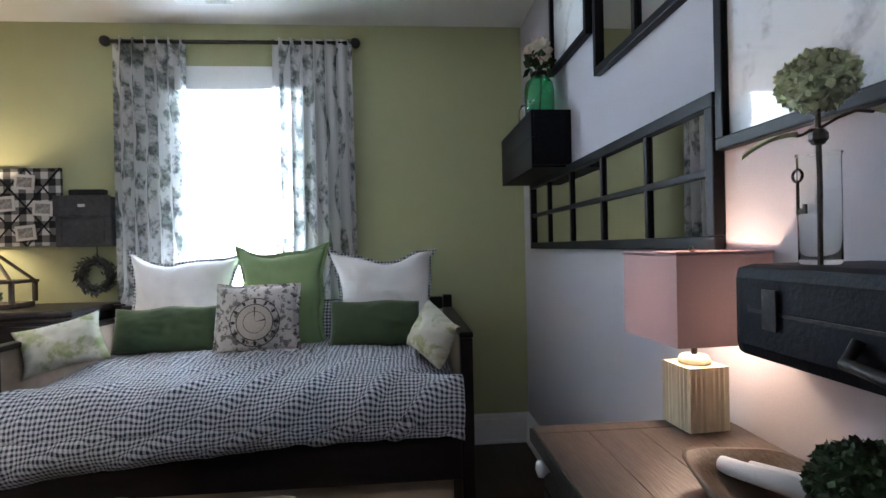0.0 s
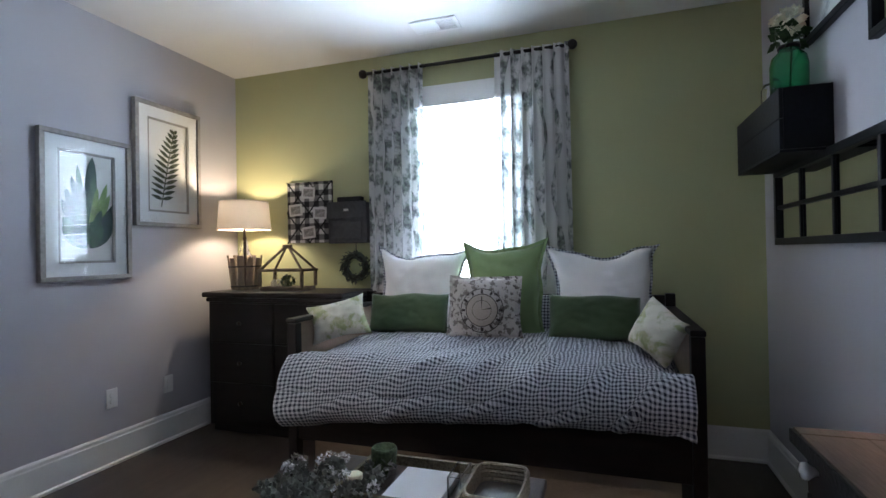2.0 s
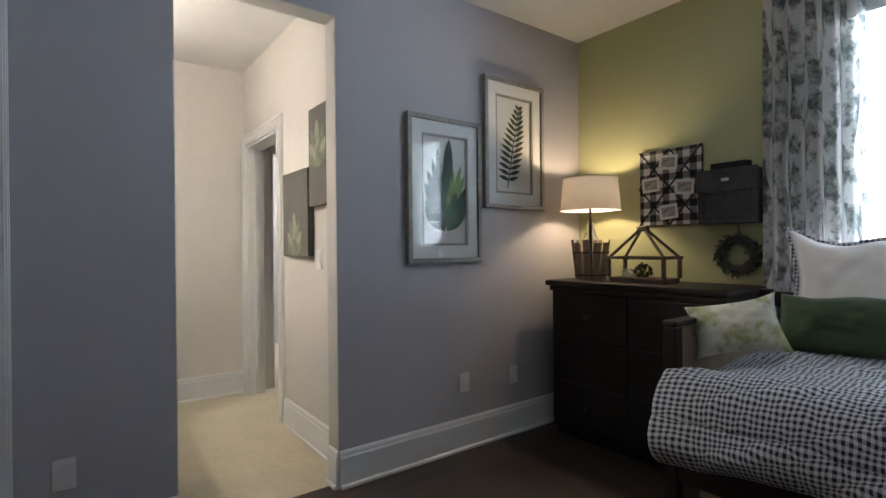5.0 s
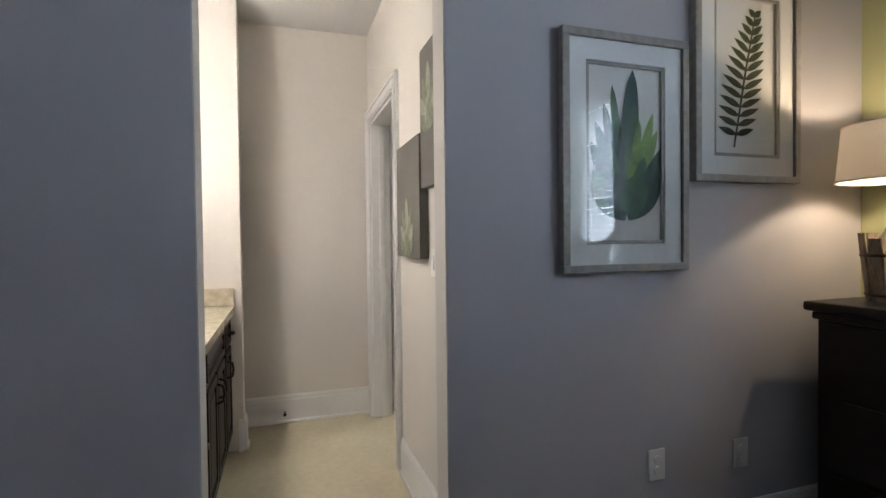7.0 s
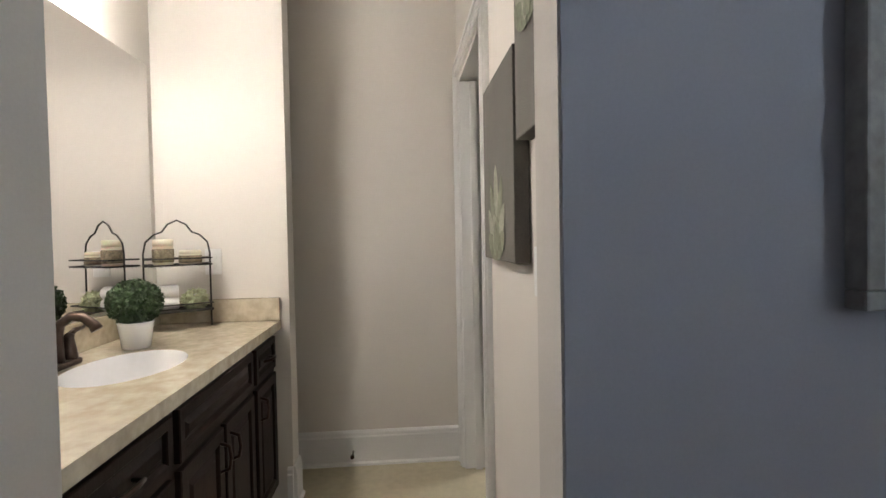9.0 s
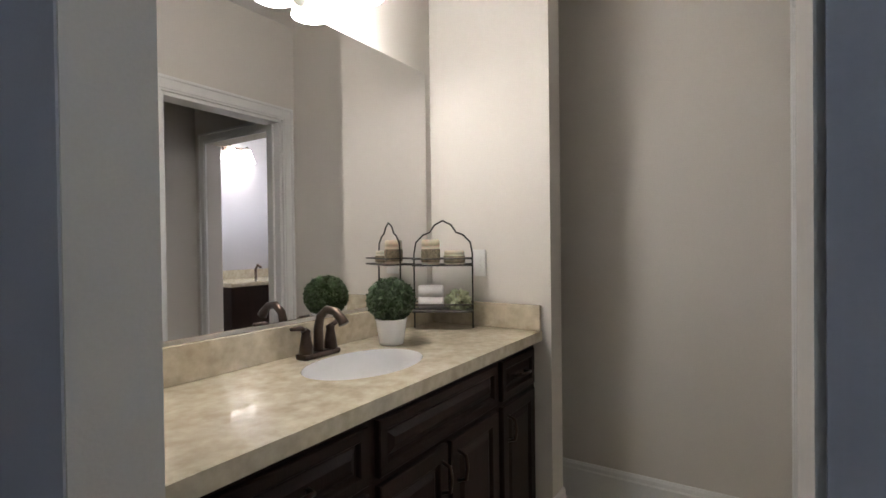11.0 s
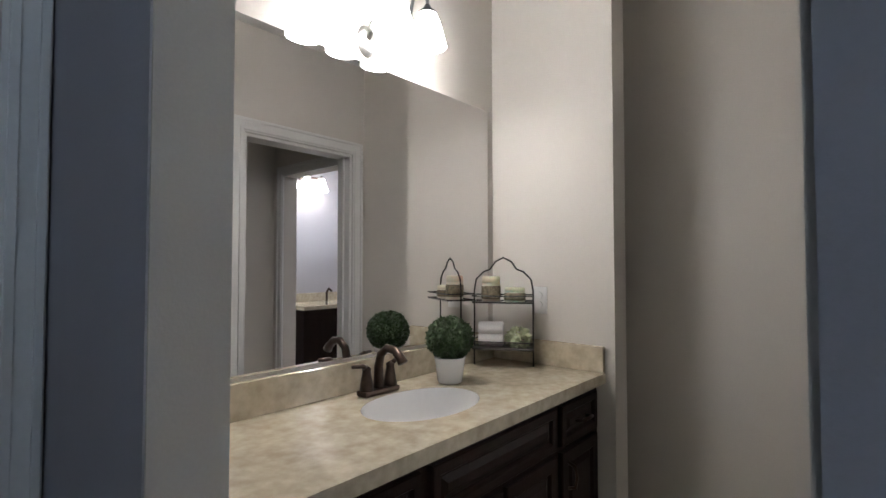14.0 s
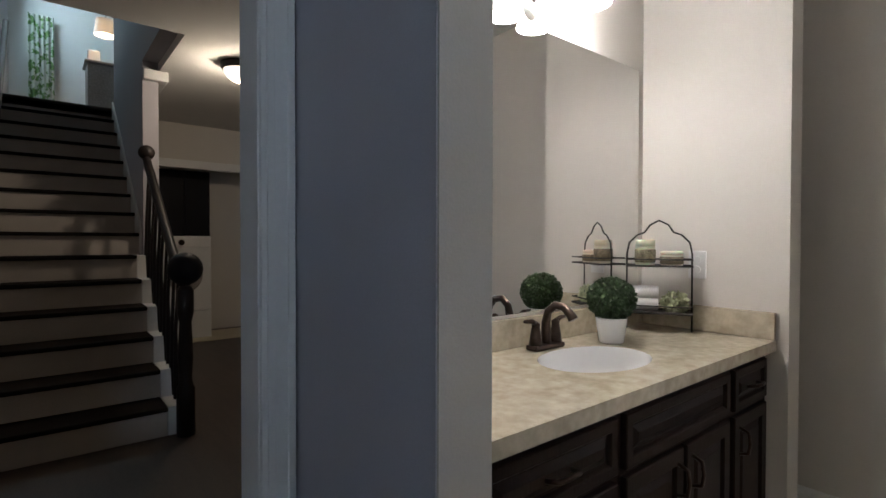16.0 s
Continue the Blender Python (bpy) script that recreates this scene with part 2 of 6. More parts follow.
def boxes_bm(items, bevel=0.0):
    bm = bmesh.new()
    for it in items:
        b = box_bm(*it, bevel=bevel)
        me = bpy.data.meshes.new("t")
        b.to_mesh(me)
        b.free()
        bm.from_mesh(me)
        bpy.data.meshes.remove(me)
    return bm


def lathe_bm(profile, steps=28, bm=None, caps=True):
    """Turn (radius, height) pairs round z."""
    bm = bm or bmesh.new()
    rings = []
    for r, z in profile:
        rings.append([bm.verts.new((r * math.cos(2 * math.pi * k / steps), r * math.sin(2 * math.pi * k / steps), z)) for k in range(steps)])
    for a, b in zip(rings, rings[1:]):
        for k in range(steps):
            bm.faces.new((a[k], a[(k + 1) % steps], b[(k + 1) % steps], b[k]))
    if caps and profile[0][0] > 1e-4:
        bm.faces.new(rings[0][::-1])
    if caps and profile[-1][0] > 1e-4:
        bm.faces.new(rings[-1])
    bmesh.ops.recalc_face_normals(bm, faces=bm.faces)
    return bm


def tube_bm(points, radius, steps=8, bm=None, closed=False):
    """A round bar along points; radius may be a list."""
    bm = bm or bmesh.new()
    pts = [Vector(p) for p in points]
    n = len(pts)
    rings, up = [], None
    for i, p in enumerate(pts):
        a = pts[(i - 1) % n] if (closed or i) else p
        b = pts[(i + 1) % n] if (closed or i < n - 1) else p
        d = (b - a).normalized()
        if up is None:
            up = d.orthogonal().normalized()
        up = (up - d * up.dot(d)).normalized()
        side = d.cross(up)
        r = radius[i] if isinstance(radius, (list, tuple)) else radius
        rings.append([bm.verts.new(p + r * (math.cos(2 * math.pi * k / steps) * up + math.sin(2 * math.pi * k / steps) * side)) for k in range(steps)])
    pairs = list(zip(rings, rings[1:])) + ([(rings[-1], rings[0])] if closed else [])
    for a, b in pairs:
        for k in range(steps):
            bm.faces.new((a[k], a[(k + 1) % steps], b[(k + 1) % steps], b[k]))
    if not closed:
        bm.faces.new(rings[0][::-1]), bm.faces.new(rings[-1])
    return bm


def grid_bm(nu, nv, place, uv=None, closed_u=False):
    """A sheet of nu x nv quads at place(u, v), with UVs in metres."""
    bm = bmesh.new()
    vs = [[bm.verts.new(place(i / nu, j / nv)) for i in range(nu + 1)] for j in range(nv + 1)]
    lay = bm.loops.layers.uv.new("UVMap")
    for j in range(nv):
        for i in range(nu):
            f = bm.faces.new((vs[j][i], vs[j][i + 1], vs[j + 1][i + 1], vs[j + 1][i]))
            for lp, (a, b) in zip(f.loops, ((i, j), (i + 1, j), (i + 1, j + 1), (i, j + 1))):
                lp[lay].uv = uv(a / nu, b / nv) if uv else (a / nu, b / nv)
    return bm


def box_uv(bm):
    """UVs in metres by each face's main direction."""
    lay = bm.loops.layers.uv.get("UVMap") or bm.loops.layers.uv.new("UVMap")
    for f in bm.faces:
        n = f.normal
        k = max(range(3), key=lambda a: abs(n[a]))
        for lp in f.loops:
            c = lp.vert.co
            lp[lay].uv = ((c.y, c.z), (c.x, c.z), (c.x, c.y))[k]
    return bm


def part(name, bm, mat, parent=None, label="", m=None, smooth=False):
    bm.normal_update()
    me = bpy.data.meshes.new(name)
    bm.to_mesh(me)
    bm.free()
    me.materials.append(mat)
    if smooth:
        me.shade_smooth()
    ob = new(name, me)
    if m is not None:
        ob.matrix_world = m
    if parent is not None:
        ob.parent = parent
    if label:
        ob["label"] = label
    return ob


def thing(name, m, label, category, group=""):
    ob = new(name)
    ob.empty_display_size = 0.05
    ob.matrix_world = m
    return tagged(ob, label, category, group)


def setting(name, bm, mat, label="", category=""):
    return tagged(part(name, bm, mat), label, category or name.split("_")[0], kind="structure")


# ---- structure ----
setting("floor", box_bm(-0.06, YD - 0.06, -0.08, XE + 0.12, YN + 0.12, 0.0), DARKFLOOR, "dark stained hardwood floor of the bedroom", "floor")
setting("floor_alcove", box_bm(1.05, YS - 0.12, -0.08, XE + 0.12, YD - 0.06, 0.0), DARKFLOOR, "dark stained hardwood floor of the bedroom", "floor")
setting("floor_hall", box_bm(-3.2, -8.2, -0.08, 1.05, YD - 0.06, 0.0), DARKFLOOR, "dark stained hardwood floor of the hall", "floor")
setting("floor_bath", box_bm(-2.9, BS - 0.15, -0.08, -0.06, 4.05, 0.002), TILE, "beige stone tile floor of the bathroom", "floor")
setting("wall_north", boxes_bm([(-0.12, YN, 0, WX0, YN + 0.14, CEIL), (WX1, YN, 0, XE + 0.12, YN + 0.14, CEIL), (WX0, YN, 0, WX1, YN + 0.14, WZ0), (WX0, YN, WZ1, WX1, YN + 0.14, CEIL)]), GREEN, "olive green painted accent wall round the window", "wall")
setting("wall_east", box_bm(XE, YS - 0.12, 0, XE + 0.12, YN, CEIL), GREY, "pale grey painted wall hung with frames", "wall")
setting("wall_south", box_bm(1.05, YS - 0.12, 0, XE, YS, CEIL), GREY, "pale grey painted wall", "wall")
setting("wall_alcove", box_bm(0.98, YS - 0.12, 0, 1.05, YD - 0.003, CEIL), GREY, "pale grey painted wall", "wall")
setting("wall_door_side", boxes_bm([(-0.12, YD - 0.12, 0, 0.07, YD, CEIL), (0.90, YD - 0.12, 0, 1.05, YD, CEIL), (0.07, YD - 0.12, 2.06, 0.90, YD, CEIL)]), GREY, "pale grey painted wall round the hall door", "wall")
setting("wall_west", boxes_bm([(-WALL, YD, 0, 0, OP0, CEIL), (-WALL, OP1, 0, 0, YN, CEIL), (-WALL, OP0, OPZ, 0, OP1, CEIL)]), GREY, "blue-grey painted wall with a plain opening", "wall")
setting("trim_opening_lining", boxes_bm([(-WALL - 0.012, OP0, 0.0, -0.003, OP0 + 0.004, OPZ), (-WALL - 0.012, OP1 - 0.004, 0.0, -0.003, OP1, OPZ), (-WALL - 0.012, OP0 + 0.004, OPZ - 0.004, -0.003, OP1 - 0.004, OPZ)]), REVEAL, "warm white lining of the plain opening, shade in its colour", "trim")
setting("ceiling", box_bm(-0.12, YD - 0.12, CEIL, XE + 0.12, YN + 0.14, CEIL + 0.1), CEILING, "white painted bedroom ceiling", "ceiling")
setting("ceiling_alcove", box_bm(0.98, YS - 0.12, CEIL, XE + 0.12, YD - 0.12, CEIL + 0.1), CEILING, "white painted ceiling", "ceiling")
# bathroom shell, warm white
setting("wall_bath_mirror", box_bm(BW, BS - 0.12, 0, -WALL - 0.003, BS, CEIL), GREIGE, "warm white bathroom wall behind the mirror", "wall")
setting("wall_bath_end", boxes_bm([(BW - 0.12, BS - 0.12, 0, BW, 1.265, CEIL)]), GREIGE, "warm white bathroom wall at the vanity's end", "wall")
setting("wall_bath_far", box_bm(BX - 0.12, BS - 0.12, 0, BX, BN + 0.12, CEIL), GREIGE, "warm white far bathroom wall", "wall")
setting("wall_bath_back", box_bm(BX, BS - 0.12, 0, BW - 0.12, BS, CEIL), GREIGE, "warm white bathroom wall", "wall")
setting("wall_bath_entry", boxes_bm([(-WALL - 0.012, BS, 0, -WALL, OP0, CEIL), (-WALL - 0.012, OP0, OPZ, -WALL, OP1, CEIL), (-WALL - 0.012, OP1, 0, -WALL, BN, CEIL)]), GREIGE, "warm white bathroom wall round the opening", "wall")
DX0, DX1, DZ = -1.95, -1.16, 2.06
setting("wall_bath_north", boxes_bm([(DX1, BN, 0, -WALL - 0.003, BN + 0.12, CEIL), (BX, BN, 0, DX0, BN + 0.12, CEIL), (DX0, BN, DZ, DX1, BN + 0.12, CEIL)]), GREIGE, "warm white bathroom wall with a white door", "wall")
setting("wall_closet_north", box_bm(BX, 3.28, 0, -0.125, 3.40, CEIL), GREIGE, "warm white closet wall", "wall")
setting("ceiling_bath", box_bm(-2.9, BS - 0.15, CEIL, -0.12, 4.05, CEIL + 0.1), CEILING, "white painted bathroom ceiling", "ceiling")


def board_bm(path, h=0.19, d=0.016):
    """Skirting along straight runs ((x0, y0), (x1, y1), (nx, ny)), with a moulded cap."""
    bm = bmesh.new()
    for (x0, y0), (x1, y1), (nx, ny) in path:
        prof = ((0, 0), (d + 0.010, 0), (d + 0.010, 0.014), (d, 0.022), (d, h - 0.035), (d - 0.004, h - 0.028), (d - 0.004, h - 0.012), (d - 0.010, h), (0, h))
        rings = [[bm.verts.new((x + nx * a, y + ny * a, b)) for a, b in prof] for x, y in ((x0, y0), (x1, y1))]
        for k in range(len(prof)):
            j = (k + 1) % len(prof)
            bm.faces.new((rings[0][k], rings[1][k], rings[1][j], rings[0][j]))
        bm.faces.new(rings[0]), bm.faces.new(rings[1])
    bmesh.ops.recalc_face_normals(bm, faces=bm.faces)
    return bm


setting("baseboard", board_bm([((0, OP1), (0, YN), (1, 0)), ((0, YD), (0, OP0), (1, 0)), ((0, YN), (XE, YN), (0, -1)), ((XE, YN), (XE, YS), (-1, 0)), ((XE, YS), (1.05, YS), (0, 1)), ((1.05, YS), (1.05, YD), (1, 0))]), WHITE, "tall white moulded baseboard round the bedroom", "baseboard")
setting("baseboard_bath", board_bm([((BX, BS), (BX, BN), (1, 0)), ((BW - 0.12, 1.265), (BW, 1.265), (0, 1)), ((-WALL, BN), (DX1 + 0.09, BN), (0, -1)), ((-WALL, OP1 - 0.004), (0, OP1 - 0.004), (0, -1)), ((-WALL - 0.012, OP1), (-WALL - 0.012, BN), (-1, 0)), ((BW, 1.24), (BW, 1.265), (1, 0)), ((BW - 0.12, BS), (BW - 0.12, 1.265), (-1, 0))]), WHITE, "tall white moulded baseboard in the bathroom", "baseboard")


# ---- hall, stairs and the rooms beyond ----
RISE, RUN, SY, SX0, SX1, STEPS, UP = 0.185, 0.25, -1.66, -0.22, 0.80, 15, 2.80
setting("wall_hall_east", box_bm(SX1, -8.2, 0, SX1 + 0.12, YD - 0.12, 5.3), GREY, "grey painted wall beside the stairs", "wall")
setting("wall_stair_side", box_bm(SX0 - 0.12, -5.10, 0, SX0, -3.05, 5.3), GREY, "grey painted wall between stairs and hall", "wall")
setting("wall_hall_west", box_bm(-3.2, -5.7, 0, -3.08, BS - 0.15, CEIL), GREIGE, "beige hall wall", "wall")
setting("wall_hall_north", box_bm(-3.08, BS - 0.25, 0, -0.12, BS - 0.153, CEIL), GREIGE, "beige hall wall", "wall")
setting("wall_hall_south", boxes_bm([(-3.2, -5.7, 0, SX0 - 0.12, -5.58, CEIL)]), GREIGE, "beige wall at the end of the hall", "wall")
setting("wall_upstairs_south", box_bm(-2.5, -7.72, UP - 0.1, SX1, -7.6, 5.3), CEILING, "pale wall of the upper landing", "wall")
setting("wall_upstairs_west", box_bm(-2.5, -7.6, UP, -2.38, -5.1, 5.3), GREY, "pale wall of the upper landing", "wall")
setting("ceiling_hall", boxes_bm([(-3.2, -5.7, CEIL, SX0 - 0.12, BS - 0.153, CEIL + 0.08), (SX0 - 0.12, -2.03, CEIL, SX1 + 0.12, YD - 0.12, CEIL + 0.08)]), CEILING, "shaded hall ceiling with the stairwell cut in it", "ceiling")
setting("wall_stairwell_upper", boxes_bm([(SX0 - 0.12, -2.03, CEIL + 0.08, SX1 + 0.12, -1.93, 5.3), (SX0 - 0.12, -3.05, CEIL + 0.08, SX0, -2.03, 5.3)]), GREY, "grey wall round the stairwell opening", "wall")
setting("floor_upstairs", boxes_bm([(-2.5, -7.6, UP - 0.1, SX1, SY - RUN * (STEPS - 1), UP)]), DARKFLOOR, "dark wood floor of the upper landing", "floor")
setting("ceiling_upstairs", box_bm(-2.5, -7.72, 5.3, SX1 + 0.12, -1.9, 5.4), CEILING, "white ceiling above the stairs", "ceiling")
setting("trim_crown", boxes_bm([(-3.08, -5.58, CEIL - 0.09, SX0 - 0.12, -5.52, CEIL - 0.002), (SX0 - 0.19, -5.52, CEIL - 0.09, SX0 - 0.122, -3.05, CEIL - 0.002), (SX0 - 0.19, -3.05, CEIL - 0.09, SX0 + 0.0, -2.98, CEIL - 0.002)], 0.012), WHITE, "white crown moulding along the hall ceiling", "trim")

stairs = thing("staircase", pose(0, 0, 0), "carpeted staircase with dark nosings and white open stringer", "staircase")
for k in range(STEPS):
    y = SY - RUN * k
    z = UP / STEPS * (k + 1)
    x0 = SX0 + (0.07 if k < 6 else 0.019)
    part("riser", box_bm(x0, y - 0.02, z - UP / STEPS, SX1, y, z - 0.03), CARPET, stairs, "grey riser")
    if k < STEPS - 1:
        part("tread", box_bm(x0, y - RUN - 0.02, z - 0.03, SX1, y + 0.025, z, 0.008), TREAD, stairs, "dark stained tread")
        if k < 6:
            part("stringer_bracket", box_bm(SX0 - 0.03, y - RUN, z - UP / STEPS - (0.02 if k else 0), SX0 + 0.068, y + 0.004, z - 0.003, 0.004), WHITE, stairs, "white stringer end")
part("stringer", boxes_bm([(SX0 - 0.025, SY - RUN * (k + 1), 0, SX0 + 0.064, SY - RUN * k - 0.03, UP / STEPS * (k + 1) - 0.05) for k in range(6)]), WHITE, stairs, "white painted side panel")

hr = thing("wall_handrail", pose(0, 0, 0), "dark wooden handrail on the wall beside the stairs", "handrail")
part("rail", tube_bm([(SX1 - 0.07, SY, 0.95), (SX1 - 0.07, SY - RUN * (STEPS - 1), 0.95 + UP * (STEPS - 1) / STEPS)], 0.028, 10), ESPRESSO, hr, smooth=True)
for k in range(4):
    u = 0.1 + 0.26 * k
    part("bracket", tube_bm([(SX1 - 0.001, SY - RUN * (STEPS - 1) * u, 0.88 + UP * (STEPS - 1) / STEPS * u), (SX1 - 0.07, SY - RUN * (STEPS - 1) * u, 0.90 + UP * (STEPS - 1) / STEPS * u), (SX1 - 0.07, SY - RUN * (STEPS - 1) * u, 0.94 + UP * (STEPS - 1) / STEPS * u)], 0.007, 6), IRON, hr)
for nm, x0, x1, k0 in (("skirt_board", SX1 - 0.018, SX1 - 0.002, 0), ("skirt_board", SX0 + 0.002, SX0 + 0.018, 6)):
    bm = bmesh.new()
    y0, y1 = SY - RUN * k0 + (0.02 if k0 else 0.0), SY - RUN * (STEPS - 1)
    z0, z1 = UP / STEPS * (k0 + 1), UP
    ring = [[bm.verts.new((x, y, z)) for y, z in ((y0, z0 - 0.18), (y0, z0 + 0.08), (y1, z1 + 0.08), (y1, z1 - 0.18))] for x in (x0, x1)]
    bm.faces.new(ring[0]), bm.faces.new(ring[1][::-1])
    for k in range(4):
        bm.faces.new((ring[0][k], ring[1][k], ring[1][(k + 1) % 4], ring[0][(k + 1) % 4]))
    bmesh.ops.recalc_face_normals(bm, faces=bm.faces)
    part(nm, bm, WHITE, stairs, "white sloping skirt board")
setting("trim_laundry_header", box_bm(-1.95, -4.98, 2.14, -0.345, -4.90, 2.24, 0.004), WHITE, "white casing over the laundry niche", "trim")
setting("wall_laundry_header", box_bm(-3.08, -5.0, 2.16, -0.342, -4.985, CEIL - 0.002), GREIGE, "beige wall above the laundry niche", "wall")
rail = thing("stair_railing", pose(SX0 - 0.025, SY + 0.05, 0), "dark wooden stair railing with turned newel and ball", "railing")
part("newel_post", lathe_bm([(0.055, 0), (0.055, 0.30), (0.045, 0.32), (0.038, 0.36), (0.046, 0.5), (0.036, 0.72), (0.05, 0.78), (0.05, 0.92), (0.035, 0.95)], 16), ESPRESSO, rail, smooth=True)
part("newel_ball", lathe_bm([(0.105 * math.sin(math.pi * k / 12), 1.06 - 0.105 * math.cos(math.pi * k / 12)) for k in range(13)], 20), BLACKWOOD, rail, m=None, smooth=True)
slope = (UP / STEPS) / RUN
part("handrail", tube_bm([(0, -0.02, 0.96), (0, -0.25, 1.06), (0, -1.42, 1.06 + 1.17 * slope), (0, -1.45, 1.10 + 1.17 * slope)], 0.032, 10), ESPRESSO, rail, smooth=True)
part("rail_rosette", lathe_bm([(0.0, -0.03), (0.06, -0.03), (0.065, 0), (0.06, 0.03), (0, 0.03)], 16), ESPRESSO, rail, m=pose(0, -1.43, 1.12 + 1.17 * slope, 90), smooth=True)
for k in range(1, 6):
    for h in (0.06, 0.18):
        y = -RUN * k - h + 0.12
        part("baluster", tube_bm([(0.02, y, UP / STEPS * k + 0.0), (0.02, y, UP / STEPS * k + 0.2), (0.02, y, UP / STEPS * k + 0.45), (0.0, y, 1.06 + (-y - 0.25) * slope)], [0.016, 0.019, 0.012, 0.010], 8), ESPRESSO, rail)

lampfix = thing("hall_ceiling_light", pose(-0.826, -2.39, CEIL), "round flush ceiling light with opal glass bowl", "ceiling light")
part("base", lathe_bm([(0.0, -0.05), (0.14, -0.05), (0.15, -0.03), (0.15, -0.001), (0, -0.001)], 28), IRON, lampfix, "dark metal rim", smooth=True)
part("bowl", lathe_bm([(0.002, -0.15), (0.05, -0.143), (0.10, -0.11), (0.125, -0.055)], 28), glow("opal_glass_glow", (1.0, 0.86, 0.68), 4), lampfix, "glowing opal glass bowl", smooth=True)

# the far end of the hall: dark screen over a white chest
cab = thing("dark_wall_cabinet", pose(-0.91, -5.575, 1.74), "dark wall cabinet hanging above the washing machine", "cabinet")
part("body", box_bm(-0.42, 0.0, -0.43, 0.22, 0.20, 0.43, 0.006), BLACKWOOD, cab)
part("door", box_bm(-0.41, 0.202, -0.42, -0.105, 0.22, 0.42, 0.006), BLACKWOOD, cab)
part("door", box_bm(-0.095, 0.202, -0.42, 0.21, 0.22, 0.42, 0.006), BLACKWOOD, cab)
chest = thing("washing_machine", pose(-0.84, -5.22, 0), "white front-loading washing machine on a drawer base", "washing machine")
part("body", box_bm(-0.40, -0.33, 0.36, 0.22, 0.28, 1.30, 0.02), WHITE, chest)
part("drawer_base", box_bm(-0.40, -0.33, 0.01, 0.22, 0.27, 0.355, 0.01), WHITE, chest)
part("control_panel", box_bm(-0.38, 0.281, 1.16, 0.20, 0.295, 1.28, 0.006), PORCELAIN, chest)
part("dial", lathe_bm([(0.0, 0.03), (0.032, 0.028), (0.036, 0.0)], 20), BRONZE, chest, m=pose(-0.05, 0.296, 1.22, -90), smooth=True)
part("door_ring", lathe_bm([(0.15, 0.03), (0.19, 0.03), (0.20, 0.01), (0.20, 0.0)], 32), SILVER, chest, m=pose(-0.09, 0.282, 0.80, -90), smooth=True)
part("door_glass", lathe_bm([(0.0, 0.05), (0.08, 0.045), (0.15, 0.02)], 32), BLACKWOOD, chest, m=pose(-0.09, 0.282, 0.80, -90), smooth=True)
setting("rug_end", box_bm(-2.6, -5.4, 0.001, -0.36, -4.7, 0.012, 0.004), TILE, "beige rug at the end of the hall", "rug")

# upper landing
updr = thing("landing_dresser", pose(-0.24, -6.62, UP), "grey painted dresser on the upper landing", "dresser")
part("body", box_bm(-0.19, -0.22, 0.06, 0.19, 0.2, 0.86, 0.01), SILVER, updr)
part("top", box_bm(-0.22, -0.25, 0.862, 0.22, 0.23, 0.90, 0.01), SILVER, updr)
for k in range(4):
    part("foot", box_bm(-0.19 + 0.33 * (k % 2), -0.22 + 0.37 * (k // 2), 0, -0.14 + 0.33 * (k % 2), -0.17 + 0.37 * (k // 2), 0.058), SILVER, updr)
box2 = thing("block_lamp", pose(-0.13, -6.55, UP + 0.902), "small white block lamp on the landing dresser", "lamp")
part("body", box_bm(-0.07, -0.07, 0, 0.07, 0.07, 0.16, 0.012), LINEN, box2)
up = thing("landing_floor_lamp", pose(-0.40, -6.36, UP), "dark floor lamp with a lit pale drum shade", "floor lamp")
part("pole", tube_bm([(0, 0, 0.02), (0, 0, 1.45), (0.03, 0, 1.52), (0.14, 0, 1.56)], 0.012, 8), IRON, up, smooth=True)
part("base", lathe_bm([(0, 0), (0.12, 0), (0.12, 0.015), (0.02, 0.03), (0, 0.03)], 20), IRON, up, smooth=True)
part("shade", lathe_bm([(0.13, 1.25), (0.105, 1.46)], 24, caps=False), SHADE, up, smooth=True).location = (0.15, 0, 0)
part("handle_chain", tube_bm([(0.14, 0, 1.46), (0.14, 0, 1.57)], 0.005, 6), IRON, up)
upcur = thing("landing_curtain", pose(0.42, -7.5, UP), "green leaf printed curtain on the upper landing", "curtain")
part("panel", grid_bm(40, 8, lambda u, v: Vector((-0.14 + 0.3 * u, 0.03 * math.sin(u * 34), 0.03 + 1.7 * v)), lambda u, v: (u * 0.5, v * 1.7)), printed("green_leaf_curtain", (0.62, 0.64, 0.6), (0.10, 0.2, 0.07), (0.2, 0.34, 0.12), 8, (1, 1, 1)), upcur, smooth=True)


# ---- doors and casings ----
def casing(name, x0, x1, z, y, ny, parent_label, horizontal=True, x_fixed=0.0, w=0.085, d=0.018):
    """Door trim: two legs and a head, stepped. Runs along x at y, or along y at x_fixed."""
    out = bmesh.new()
    items = []
    for a, b, d2 in ((0, w, d), (0.012, 0.03, d + 0.006), (w - 0.02, w - 0.004, d + 0.008)):
        if horizontal:
            p, q = sorted((y, y + ny * d2))
            items += [(x0 - b, p, 0.002, x0 - a, q, z + b), (x1 + a, p, 0.002, x1 + b, q, z + b), (x0 - a, p, z + a, x1 + a, q, z + b)]
        else:
            p, q = sorted((x_fixed, x_fixed + ny * d2))
            items += [(p, x0 - b, 0.002, q, x0 - a, z + b), (p, x1 + a, 0.002, q, x1 + b, z + b), (p, x0 - a, z + a, q, x1 + a, z + b)]
    return setting(name, boxes_bm(items, 0.002), WHITE, parent_label, "trim")


